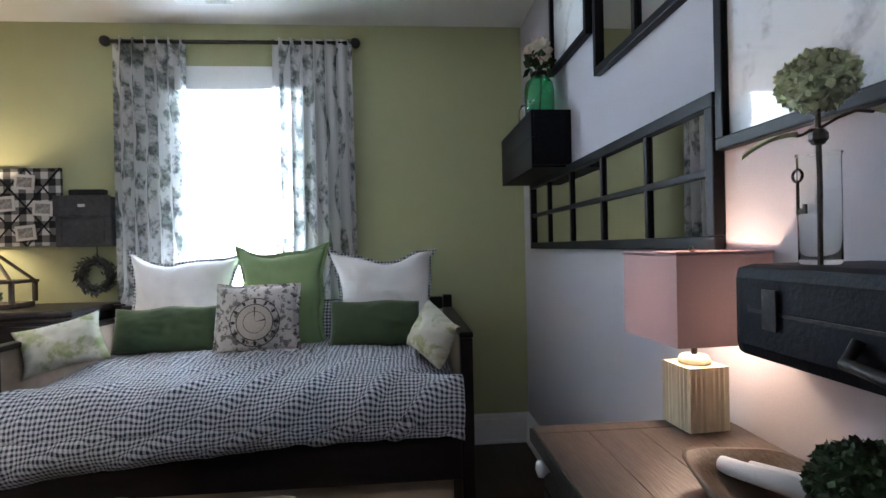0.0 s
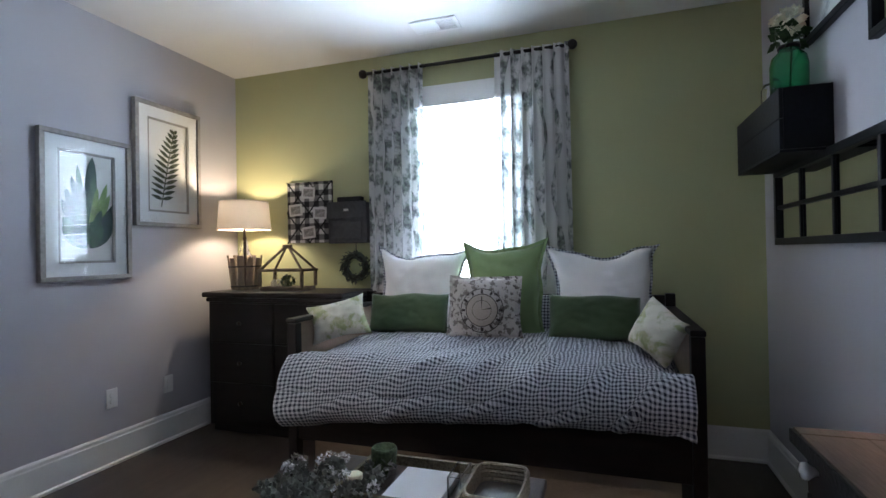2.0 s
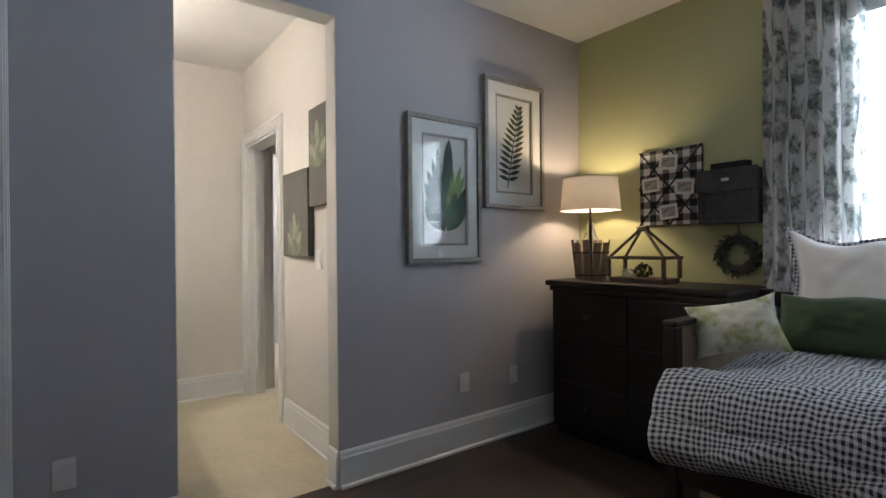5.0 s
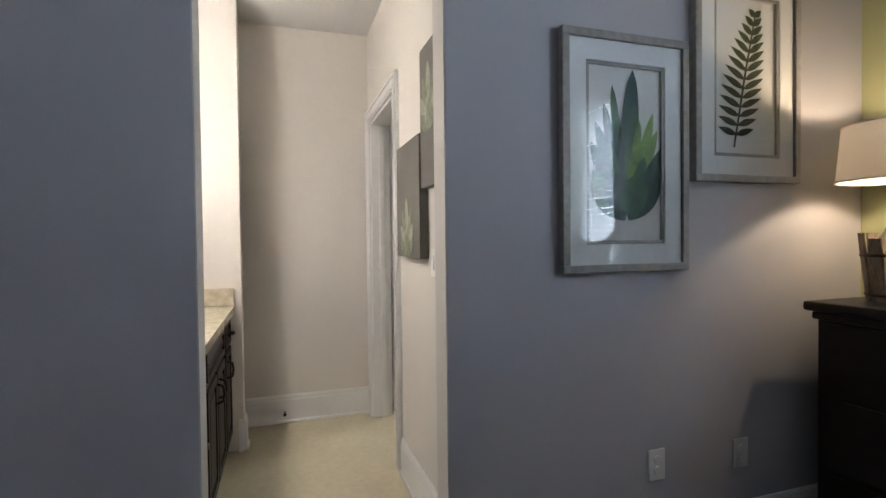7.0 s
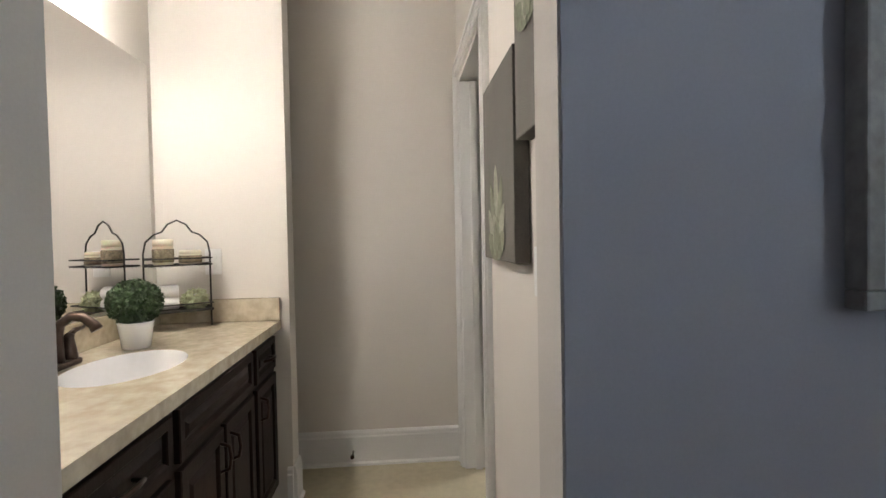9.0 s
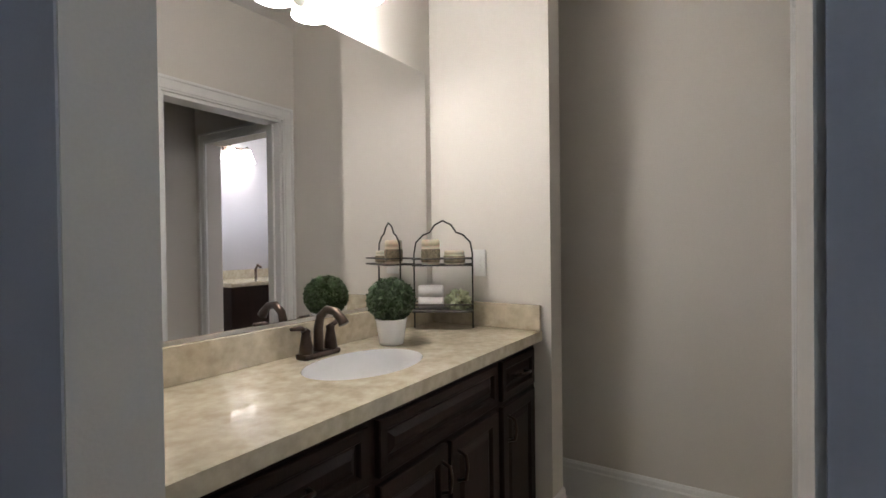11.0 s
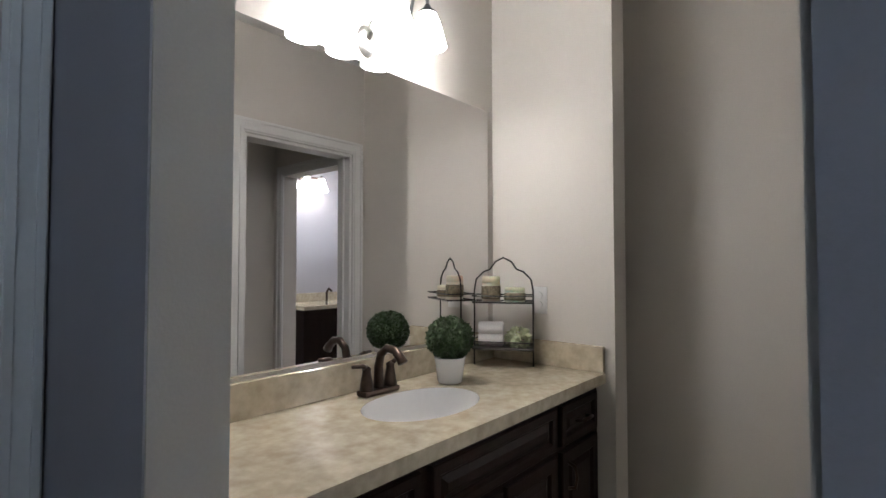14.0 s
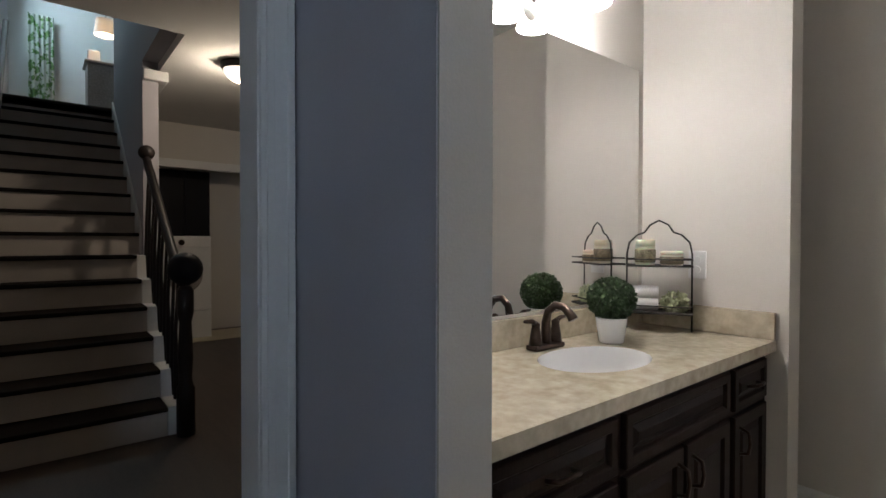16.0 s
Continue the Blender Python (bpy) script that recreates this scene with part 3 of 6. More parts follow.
casing("trim_bath_door", DX0, DX1, DZ, BN - 0.001, -1, "white moulded casing round the bathroom door")
setting("trim_bath_jamb", boxes_bm([(DX0 + 0.001, BN - 0.004, 0.003, DX0 + 0.02, BN + 0.125, DZ), (DX1 - 0.02, BN - 0.004, 0.003, DX1 - 0.001, BN + 0.125, DZ), (DX0 + 0.02, BN - 0.004, DZ - 0.02, DX1 - 0.02, BN + 0.125, DZ - 0.001), (DX0 + 0.02, BN + 0.05, 0.003, DX0 + 0.035, BN + 0.085, DZ - 0.02)], 0.002), WHITE, "white door jamb with stop", "trim")
casing("trim_hall_door", 0.085, 0.885, 2.05, YD + 0.001, 1, "white moulded casing round the hall door", w=0.08)
setting("trim_hall_jamb", boxes_bm([(0.072, YD - 0.124, 0.003, 0.088, YD + 0.002, 2.05), (0.882, YD - 0.124, 0.003, 0.898, YD + 0.002, 2.05), (0.088, YD - 0.124, 2.035, 0.882, YD + 0.002, 2.058)], 0.002), WHITE, "white jamb of the hall door", "trim")
# room beyond the bathroom door, with a second doorway and vanity
setting("wall_beyond_west", boxes_bm([(BX - 0.12, BN + 0.12, 0, BX, 2.34, CEIL), (BX - 0.12, 3.12, 0, BX, 3.93, CEIL), (BX - 0.12, 2.34, 2.04, BX, 3.12, CEIL)]), GREIGE, "warm white wall with a second doorway", "wall")
casing("trim_beyond_door", 2.34, 3.12, 2.04, 0, 1, "white casing of the second doorway", horizontal=False, x_fixed=BX + 0.001)
setting("floor_beyond", box_bm(-4.2, 2.2, -0.08, BX - 0.12, 5.0, 0.0), TILE, "beige tile floor", "floor")
setting("wall_beyond_far", boxes_bm([(-4.2, 4.9, 0, BX, 5.0, CEIL), (-4.2, 2.22, 0, -4.1, 4.9, CEIL), (BX - 0.12, 4.05, 0, BX, 4.9, CEIL), (-4.1, 2.1, 0, BX - 0.12, 2.22, CEIL)]), GREY, "pale blue-grey wall of the next room", "wall")
setting("ceiling_beyond", box_bm(-4.2, 2.1, CEIL, BX - 0.12, 5.0, CEIL + 0.1), CEILING, "white ceiling of the next room", "ceiling")


def panel_door_bm(w, h, d=0.018, inset=0.05, y=0.0):
    """A raised-panel cabinet front, w x h, standing on z = 0 and facing +y."""
    bm, rings = bmesh.new(), []
    for s, e in ((0, 0), (0, d - 0.003), (0.003, d), (inset - 0.003, d), (inset, d - 0.003), (inset + 0.004, 0.007), (inset + 0.010, 0.007), (inset + 0.024, 0.014), (inset + 0.028, 0.016)):
        rings.append([bm.verts.new((x, y + e, z)) for x, z in ((s, s), (w - s, s), (w - s, h - s), (s, h - s))])
    for a, b in zip(rings, rings[1:]):
        for k in range(4):
            bm.faces.new((a[k], a[(k + 1) % 4], b[(k + 1) % 4], b[k]))
    bm.faces.new(rings[0][::-1]), bm.faces.new(rings[-1])
    bmesh.ops.recalc_face_normals(bm, faces=bm.faces)
    return bm


# ---- bathroom ----
van = thing("vanity_cabinet", pose(0, 0, 0), "dark brown raised-panel vanity cabinet under the stone top", "cabinet")
VX0, VX1, VY = BW + 0.004, -WALL - 0.016, 1.19
part("body", boxes_bm([(VX0, BS + 0.004, 0.10, VX1, VY, 0.66), (VX0, VY - 0.03, 0.66, VX1, VY, 0.826), (VX0, BS + 0.004, 0.66, VX0 + 0.03, VY - 0.03, 0.826), (VX1 - 0.03, BS + 0.004, 0.66, VX1, VY - 0.03, 0.826), (VX0, BS + 0.004, 0.0, VX1, VY - 0.07, 0.10)]), VANITY, van)


def front(x0, x1, z0, z1, name, knob=None):
    d = part(name, panel_door_bm(x1 - x0, z1 - z0, inset=0.045 if z1 - z0 > 0.2 else 0.03), VANITY, van, m=pose(x0, VY + 0.001, z0))
    if knob:
        part("handle", tube_bm([(knob[0] - x0, 0.018, knob[1] - z0 - 0.045), (knob[0] - x0, 0.045, knob[1] - z0 - 0.035), (knob[0] - x0, 0.05, knob[1] - z0), (knob[0] - x0, 0.045, knob[1] - z0 + 0.035), (knob[0] - x0, 0.018, knob[1] - z0 + 0.045)] if name == "door" else [(knob[0] - x0 - 0.045, 0.018, knob[1] - z0), (knob[0] - x0 - 0.035, 0.045, knob[1] - z0 + 0.004), (knob[0] - x0, 0.05, knob[1] - z0 + 0.006), (knob[0] - x0 + 0.035, 0.045, knob[1] - z0 + 0.004), (knob[0] - x0 + 0.045, 0.018, knob[1] - z0)], 0.006, 8), BRONZE, d, "dark bronze pull", smooth=True)


front(-1.62, -1.33, 0.665, 0.805, "drawer", (-1.475, 0.735))
front(-1.62, -1.33, 0.13, 0.645, "door", (-1.37, 0.56))
front(-1.29, -0.66, 0.665, 0.805, "drawer")
front(-1.29, -0.985, 0.13, 0.645, "door", (-1.02, 0.56))
front(-0.965, -0.66, 0.13, 0.645, "door", (-0.93, 0.56))
for k in range(3):
    front(-0.62, -0.16, (0.13, 0.40, 0.665)[k], (0.38, 0.645, 0.805)[k], "drawer", (-0.39, (0.255, 0.522, 0.735)[k]))

SINKX, SINKY, SA, SB = -0.885, 0.965, 0.215, 0.150
top = thing("countertop", pose(0, 0, 0.83), "cream stone vanity top with oval undermount sink", "countertop")
bm = bmesh.new()
outer = [(VX0 - 0.001, BS + 0.003), (VX1 + 0.01, BS + 0.003), (VX1 + 0.01, 1.228), (VX0 - 0.001, 1.228)]
n = 48
inner = [(SINKX + SA * math.cos(2 * math.pi * k / n), SINKY + SB * math.sin(2 * math.pi * k / n)) for k in range(n)]
rim = []
for k in range(n):
    a = 2 * math.pi * k / n
    dx, dy = math.cos(a), math.sin(a)
    s = min((outer[1][0] - SINKX) / dx if dx > 1e-6 else 9, (outer[0][0] - SINKX) / dx if dx < -1e-6 else 9, (1.228 - SINKY) / dy if dy > 1e-6 else 9, (BS + 0.003 - SINKY) / dy if dy < -1e-6 else 9)
    rim.append((SINKX + s * dx, SINKY + s * dy))
corners = {min(range(n), key=lambda k: (rim[k][0] - c[0]) ** 2 + (rim[k][1] - c[1]) ** 2): c for c in outer}
for k, c in corners.items():
    rim[k] = c
layers = [[[bm.verts.new((x, y, z)) for x, y in ring] for z in (0.0, 0.04)] for ring in (inner, rim)]
for k in range(n):
    j = (k + 1) % n
    bm.faces.new((layers[0][1][k], layers[1][1][k], layers[1][1][j], layers[0][1][j]))
    bm.faces.new((layers[0][0][j], layers[1][0][j], layers[1][0][k], layers[0][0][k]))
    bm.faces.new((layers[1][0][k], layers[1][0][j], layers[1][1][j], layers[1][1][k]))
    bm.faces.new((layers[0][0][j], layers[0][0][k], layers[0][1][k], layers[0][1][j]))
bmesh.ops.recalc_face_normals(bm, faces=bm.faces)
part("slab", bm, QUARTZ, top)
part("backsplash", boxes_bm([(VX0 + 0.022, BS + 0.003, 0.041, VX1 + 0.01, BS + 0.023, 0.143)], 0.003), QUARTZ, top)
part("side_splash", boxes_bm([(VX0 - 0.001, BS + 0.003, 0.041, VX0 + 0.020, 1.226, 0.143)], 0.003), QUARTZ, top)
bm = bmesh.new()
rings = [[bm.verts.new((SINKX + SA * r * math.cos(2 * math.pi * k / n), SINKY + SB * r * math.sin(2 * math.pi * k / n), z)) for k in range(n)] for r, z in ((0.998, 0.0385), (0.985, 0.030), (0.965, 0.005), (0.93, -0.03), (0.84, -0.075), (0.62, -0.115), (0.3, -0.132), (0.08, -0.134))]
for a, b in zip(rings, rings[1:]):
    for k in range(n):
        bm.faces.new((a[k], b[k], b[(k + 1) % n], a[(k + 1) % n]))
bm.faces.new(rings[-1])
part("sink_bowl", bm, PORCELAIN, top, "white oval porcelain basin", smooth=True)
part("drain", lathe_bm([(0.0, 0), (0.02, 0), (0.022, 0.003), (0.0, 0.004)], 16), BRONZE, top, m=pose(SINKX, SINKY, -0.133), smooth=True)

fau = thing("faucet", pose(-0.868, 0.782, 0.871) @ Matrix.Scale(0.9, 4), "oil-rubbed bronze faucet with arched spout and two levers", "faucet")
part("base", boxes_bm([(-0.085, -0.028, 0, 0.085, 0.028, 0.022)], 0.01), BRONZE, fau, smooth=False)
part("spout", tube_bm([(0, 0, 0.02), (0, 0, 0.10), (0, 0.012, 0.145), (0, 0.045, 0.17), (0, 0.085, 0.165), (0, 0.115, 0.14), (0, 0.125, 0.125)], [0.021, 0.017, 0.0155, 0.015, 0.0155, 0.017, 0.019], 14), BRONZE, fau, smooth=True)
for s in (-1, 1):
    hb = part("handle", lathe_bm([(0.026, 0.02), (0.022, 0.05), (0.015, 0.09), (0.017, 0.10), (0.0, 0.112)], 18), BRONZE, fau, smooth=True)
    hb.location = (s * 0.058, 0, 0)
    part("lever", tube_bm([(0, 0, 0.098), (s * 0.025, 0.004, 0.112), (s * 0.07, 0.006, 0.115)], [0.010, 0.009, 0.006], 10), BRONZE, hb, smooth=True)


def leaf_ball_bm(r, count, size, seed, squash=1.0, flat=0.0):
    """Many small bent leaves over a ball."""
    rng = random.Random(seed)
    bm = bmesh.new()
    for _ in range(count):
        z = rng.uniform(-1, 1)
        a = rng.uniform(0, 2 * math.pi)
        s = math.sqrt(1 - z * z)
        d = Vector((s * math.cos(a), s * math.sin(a), z))
        p = d * r * rng.uniform(0.88, 1.04)
        p.z *= squash
        t = d.orthogonal().normalized()
        t = (Matrix.Rotation(rng.uniform(0, 6.28), 3, d) @ t)
        q = d.cross(t)
        d2 = (d * rng.uniform(0.2, 0.9) + t * 0.6).normalized()
        w = q * size * 0.42
        k = size * rng.uniform(0.8, 1.3)
        vs = [bm.verts.new(p), bm.verts.new(p + d2 * k * 0.5 + w), bm.verts.new(p + d2 * k), bm.verts.new(p + d2 * k * 0.5 - w)]
        bm.faces.new(vs)
    return bm


def sphere_bm(r, squash=1.0, seg=20):
    bm = bmesh.new()
    bmesh.ops.create_uvsphere(bm, u_segments=seg, v_segments=seg // 2, radius=r)
    for v in bm.verts:
        v.co.z *= squash
    return bm


topi = thing("topiary", pose(-1.14, 0.862, 0.871), "clipped boxwood ball in a white ceramic pot", "plant")
part("pot", lathe_bm([(0.040, 0), (0.044, 0.004), (0.056, 0.085), (0.058, 0.092), (0.052, 0.092), (0.048, 0.07), (0, 0.07)], 28), PORCELAIN, topi, "white ceramic pot", smooth=True)
core = part("foliage", leaf_ball_bm(0.080, 2600, 0.012, 3, 0.9), BOXWOOD, topi, "dense dark green clipped leaves")
core.location = (0, 0, 0.158)
part("foliage_core", sphere_bm(0.075, 0.9), BOXWOOD, topi, smooth=True).location = (0, 0, 0.158)

# two-tier wire stand, set across the corner
stand = thing("wire_shelf_stand", pose(-1.514, 0.845, 0.871, 0, 0, 118) @ Matrix.Scale(1.05, 4), "two-tier dark wire stand holding candles and towels", "shelf stand")
HW, HD = 0.118, 0.06
for yy in (0.0,):
    part("arch", tube_bm([(-HW, yy, 0.0), (-HW, yy, 0.30), (-HW * 0.93, yy, 0.345), (-HW * 0.68, yy, 0.375), (-HW * 0.45, yy, 0.385), (-HW * 0.28, yy, 0.415), (0, yy, 0.432), (HW * 0.28, yy, 0.415), (HW * 0.45, yy, 0.385), (HW * 0.68, yy, 0.375), (HW * 0.93, yy, 0.345), (HW, yy, 0.30), (HW, yy, 0.0)], 0.0035, 6), IRON, stand, smooth=True)
for z in (0.075, 0.255):
    part("tray_rail", tube_bm([(-HW, -HD, z + 0.025), (HW, -HD, z + 0.025), (HW, HD, z + 0.025), (-HW, HD, z + 0.025)], 0.003, 6, closed=True), IRON, stand)
    part("tray", boxes_bm([(-HW, -HD, z - 0.003, HW, HD, z)] + [(-HW, -HD + 0.015 * k, z - 0.006, HW, -HD + 0.015 * k + 0.003, z - 0.002) for k in range(9)]), glass("tray_glass") if z > 0.2 else IRON, stand)
    part("tray_rim", tube_bm([(-HW, -HD, z), (HW, -HD, z), (HW, HD, z), (-HW, HD, z)], 0.0035, 6, closed=True), IRON, stand)
SM = pose(-1.514, 0.845, 0.871, 0, 0, 118) @ Matrix.Scale(1.05, 4)
WICKER = material("woven_band", (0.17, 0.14, 0.09), 0.8, vary=0.6, grain=160, scale=60, bump=0.4)
WAX = material("cream_wax", (0.70, 0.64, 0.50), 0.5, vary=0.05, subsurface=0.3)
for x, r, h in ((0.050, 0.036, 0.100), (-0.046, 0.040, 0.055)):
    c = thing("candle_jar", SM @ pose(-x, 0.0, 0.257), "cream candle jar with a woven band on the wire stand", "candle", "candles on the wire stand")
    part("jar", lathe_bm([(r, 0), (r, h * 0.7), (r * 0.98, h * 0.72)], 24), WAX, c, smooth=True)
    part("band", lathe_bm([(r + 0.001, h * 0.1), (r + 0.003, h * 0.15), (r + 0.003, h * 0.58), (r + 0.001, h * 0.62)], 24), WICKER, c, "woven brown band", smooth=True)
    part("lid", lathe_bm([(r * 1.02, h * 0.72), (r * 1.02, h * 0.95), (r * 0.9, h), (0, h)], 24), WAX, c, smooth=True)
tow = thing("rolled_towels", SM @ pose(-0.05, 0.0, 0.078), "white rolled hand towels on the wire stand", "towel")
for k in range(2):
    part("towel", lathe_bm([(0.0, -0.05), (0.022, -0.05), (0.025, -0.045), (0.026, 0.045), (0.022, 0.05), (0, 0.05)], 18), LINEN, tow, m=pose(0.0 + 0.0 * k, 0, 0.026 + 0.045 * k, 90, 0, 90), smooth=True)
hyd = thing("hydrangea_bloom", SM @ pose(0.06, 0.0, 0.112), "pale green artificial hydrangea bloom on the wire stand", "flower")
PALEPETAL = material("pale_green_petal", (0.46, 0.49, 0.32), 0.7, vary=0.3, scale=30, grain=90)
part("petals", leaf_ball_bm(0.038, 260, 0.022, 5, 0.8), PALEPETAL, hyd)

mir = thing("vanity_mirror", pose(0, 0, 0), "large frameless wall mirror above the vanity", "mirror")
part("glass", box_bm(BW + 0.050, BS + 0.003, 0.985, -0.20, BS + 0.009, 2.0, 0.002), MIRROR, mir)

PEWTER = material("dark_pewter", (0.20, 0.205, 0.20), 0.32, metal=1.0, vary=0.15, grain=60, bump=0.03)
BULBGLASS = glow("lit_frosted_shade", (1.0, 0.95, 0.90), 74)
vl = thing("vanity_light", pose(-0.885, BS, 2.125), "three-arm pewter vanity light with lit bell shades", "wall light")
part("backplate", lathe_bm([(0.0, 0.016), (0.032, 0.014), (0.040, 0.004), (0.042, 0.001)], 24), NICKEL, vl, m=pose(0, 0, -0.045, -90) @ Matrix.Diagonal((1.0, 1.4, 1, 1)), smooth=True)
part("bar", tube_bm([(-0.24, 0.05, 0.035), (0.36, 0.05, 0.035)], 0.009, 10), PEWTER, vl, smooth=True)
part("stem", tube_bm([(0, 0.01, -0.04), (0, 0.05, 0.035)], 0.012, 10), PEWTER, vl, smooth=True)
for s in (-1, 1):
    part("finial", lathe_bm([(0.0, -0.03), (0.014, -0.02), (0.016, 0), (0.010, 0.02), (0, 0.03)], 12), PEWTER, vl, m=pose(-0.24 if s < 0 else 0.36, 0.05, 0.035, 0, 90), smooth=True)
for k in range(3):
    x = -0.167 + 0.165 * k
    part("arm", tube_bm([(x, 0.05, 0.035), (x, 0.055, 0.10), (x, 0.07, 0.155), (x, 0.10, 0.175), (x, 0.13, 0.16), (x, 0.14, 0.12), (x, 0.14, 0.10)], 0.0065, 8), PEWTER, vl, smooth=True)
    part("shade_cap", lathe_bm([(0.010, 0.105), (0.014, 0.095), (0.035, 0.075), (0.036, 0.07)], 18), PEWTER, vl, m=pose(x, 0.14, 0), smooth=True)
    part("shade", lathe_bm([(0.033, 0.072), (0.046, 0.04), (0.056, 0.0), (0.070, -0.045), (0.068, -0.045), (0.052, 0.0), (0.03, 0.068)], 24), BULBGLASS, vl, "lit frosted glass bell", m=pose(x, 0.14, 0), smooth=True)

ring = thing("towel_ring", pose(-WALL - 0.014, 1.10, 1.0), "bronze towel bar on the wall beside the vanity", "towel bar")
part("plate", boxes_bm([(-0.012, -0.03, -0.012, 0.0, 0.03, 0.05)], 0.003), BRONZE, ring)
part("bar", tube_bm([(-0.012, 0.02, 0.03), (-0.052, 0.02, 0.03), (-0.056, 0.02, 0.02), (-0.056, 0.02, -0.075), (-0.045, 0.02, -0.08)], 0.006, 8), BRONZE, ring, smooth=True)


def wall_plate(m, label, kind="outlet"):
    w = thing("wall_plate", m, label, "switch" if kind == "switch" else "outlet", "wall plates")
    part("plate", box_bm(-0.036, 0, -0.058, 0.036, 0.006, 0.058, 0.003), WHITE, w)
    if kind == "switch":
        part("toggle", box_bm(-0.015, 0.006, -0.03, 0.015, 0.010, 0.03, 0.002), WHITE, w)
    else:
        for s in (-1, 1):
            part("socket", lathe_bm([(0.0, 0.009), (0.015, 0.009), (0.016, 0.006)], 16), WHITE, w, m=pose(0, 0.0, s * 0.02, -90))
    return w


wall_plate(pose(BW + 0.001, 0.938, 1.142, 0, 0, -90), "white outlet plate above the vanity top")
wall_plate(pose(-0.46, BN - 0.001, 1.15, 0, 0, 180), "white light switch plate beside the botanical canvases", "switch")
wall_plate(pose(0.001, 2.812, 0.40, 0, 0, -90), "white outlet plate low on the grey wall")
wall_plate(pose(0.001, 3.22, 0.385, 0, 0, -90), "white outlet plate low on the grey wall")
wall_plate(pose(0.001, 0.90, 0.385, 0, 0, -90), "white outlet plate low on the grey wall")
stp = thing("door_stop", pose(BX + 0.017, 1.50, 0.08), "small bronze door stop on the baseboard", "door stop")
part("rod", tube_bm([(0, 0, 0), (0.06, 0, 0)], 0.006, 8), BRONZE, stp)
part("tip", tube_bm([(0.06, 0, 0), (0.075, 0, 0)], 0.011, 10), BRONZE, stp)


def leaf_shape_bm(points, depth=0.0008):
    """A flat painted leaf from an outline of (y, z)."""
    bm = bmesh.new()
    f = bm.faces.new([bm.verts.new((0, a, b)) for a, b in points])
    r = bmesh.ops.extrude_face_region(bm, geom=[f])
    for v in r["geom"]:
        if isinstance(v, bmesh.types.BMVert):
            v.co.x += depth
    bmesh.ops.recalc_face_normals(bm, faces=bm.faces)
    return bm


def blade(cx, cz, length, width, turn, tip=0.5):
    """Outline of a pointed leaf that starts at (cx, cz)."""
    pts = []
    for s, rng in ((1, range(0, 11)), (-1, range(9, 0, -1))):
        for k in rng:
            u = k / 10
            w = width * math.sin(math.pi * u ** 0.8) * 0.5
            a, b = s * w, u * length
            pts.append((cx + a * math.cos(turn) - b * math.sin(turn), cz + a * math.sin(turn) + b * math.cos(turn)))
    return pts


LEAFDARK = material("painted_leaf_dark", (0.018, 0.05, 0.04), 0.6, vary=0.4, scale=18, grain=80)
LEAFMID = material("painted_leaf_green", (0.038, 0.10, 0.05), 0.6, vary=0.4, scale=18, grain=80)
LEAFLIGHT = material("painted_leaf_light", (0.17, 0.27, 0.08), 0.6, vary=0.4, scale=18, grain=80)
FRAMEBLACK = material("satin_black_frame", (0.007, 0.007, 0.009), 0.38, vary=0.3, grain=60, bump=0.04, spec=0.14)
FERN = material("pressed_fern", (0.035, 0.045, 0.022), 0.7, vary=0.4, scale=20, grain=80)
CANVASGREY = material("dark_grey_canvas", (0.10, 0.095, 0.085), 0.8, vary=0.15, scale=6, grain=200, bump=0.2)
CLEAR = glass("picture_glazing", (1, 1, 1), 0.0, 1.29)


def framed(name, y0, y1, z0, z1, label):
    f = thing(name, pose(0.002, 0.5 * (y0 + y1), 0.5 * (z0 + z1)), label, "picture", "framed botanicals")
    hy, hz, w = 0.5 * (y1 - y0), 0.5 * (z1 - z0), 0.028
    for nm, b in (("frame_rail", (0, -hy, hz - w, 0.036, hy, hz)), ("frame_rail", (0, -hy, -hz, 0.036, hy, -hz + w)), ("frame_stile", (0, -hy, -hz + w, 0.036, -hy + w, hz - w)), ("frame_stile", (0, hy - w, -hz + w, 0.036, hy, hz - w))):
        part(nm, box_bm(*b, bevel=0.004), SILVER, f)
    mw = 0.071
    iy, iz = hy - w - mw, hz - w - mw
    part("mat", boxes_bm([(0.012, -hy + w, iz, 0.022, hy - w, hz - w), (0.012, -hy + w, -hz + w, 0.022, hy - w, -iz), (0.012, -hy + w, -iz, 0.022, -iy, iz), (0.012, iy, -iz, 0.022, hy - w, iz)]), MAT, f, "white mat board")
    part("inner_fillet", boxes_bm([(0.010, -iy, iz - 0.014, 0.019, iy, iz), (0.010, -iy, -iz, 0.019, iy, -iz + 0.014), (0.010, -iy, -iz, 0.019, -iy + 0.014, iz), (0.010, iy - 0.014, -iz, 0.019, iy, iz)], 0.002), SILVER, f, "grey inner fillet")
    part("paper", box_bm(0.004, -iy, -iz, 0.008, iy, iz), PAPER, f, "off-white art paper")
    g = part("glazing", box_bm(0.026, -hy + w, -hz + w, 0.028, hy - w, hz - w), CLEAR, f, "clear glazing")
    g.visible_shadow = False
    return f, iy, iz


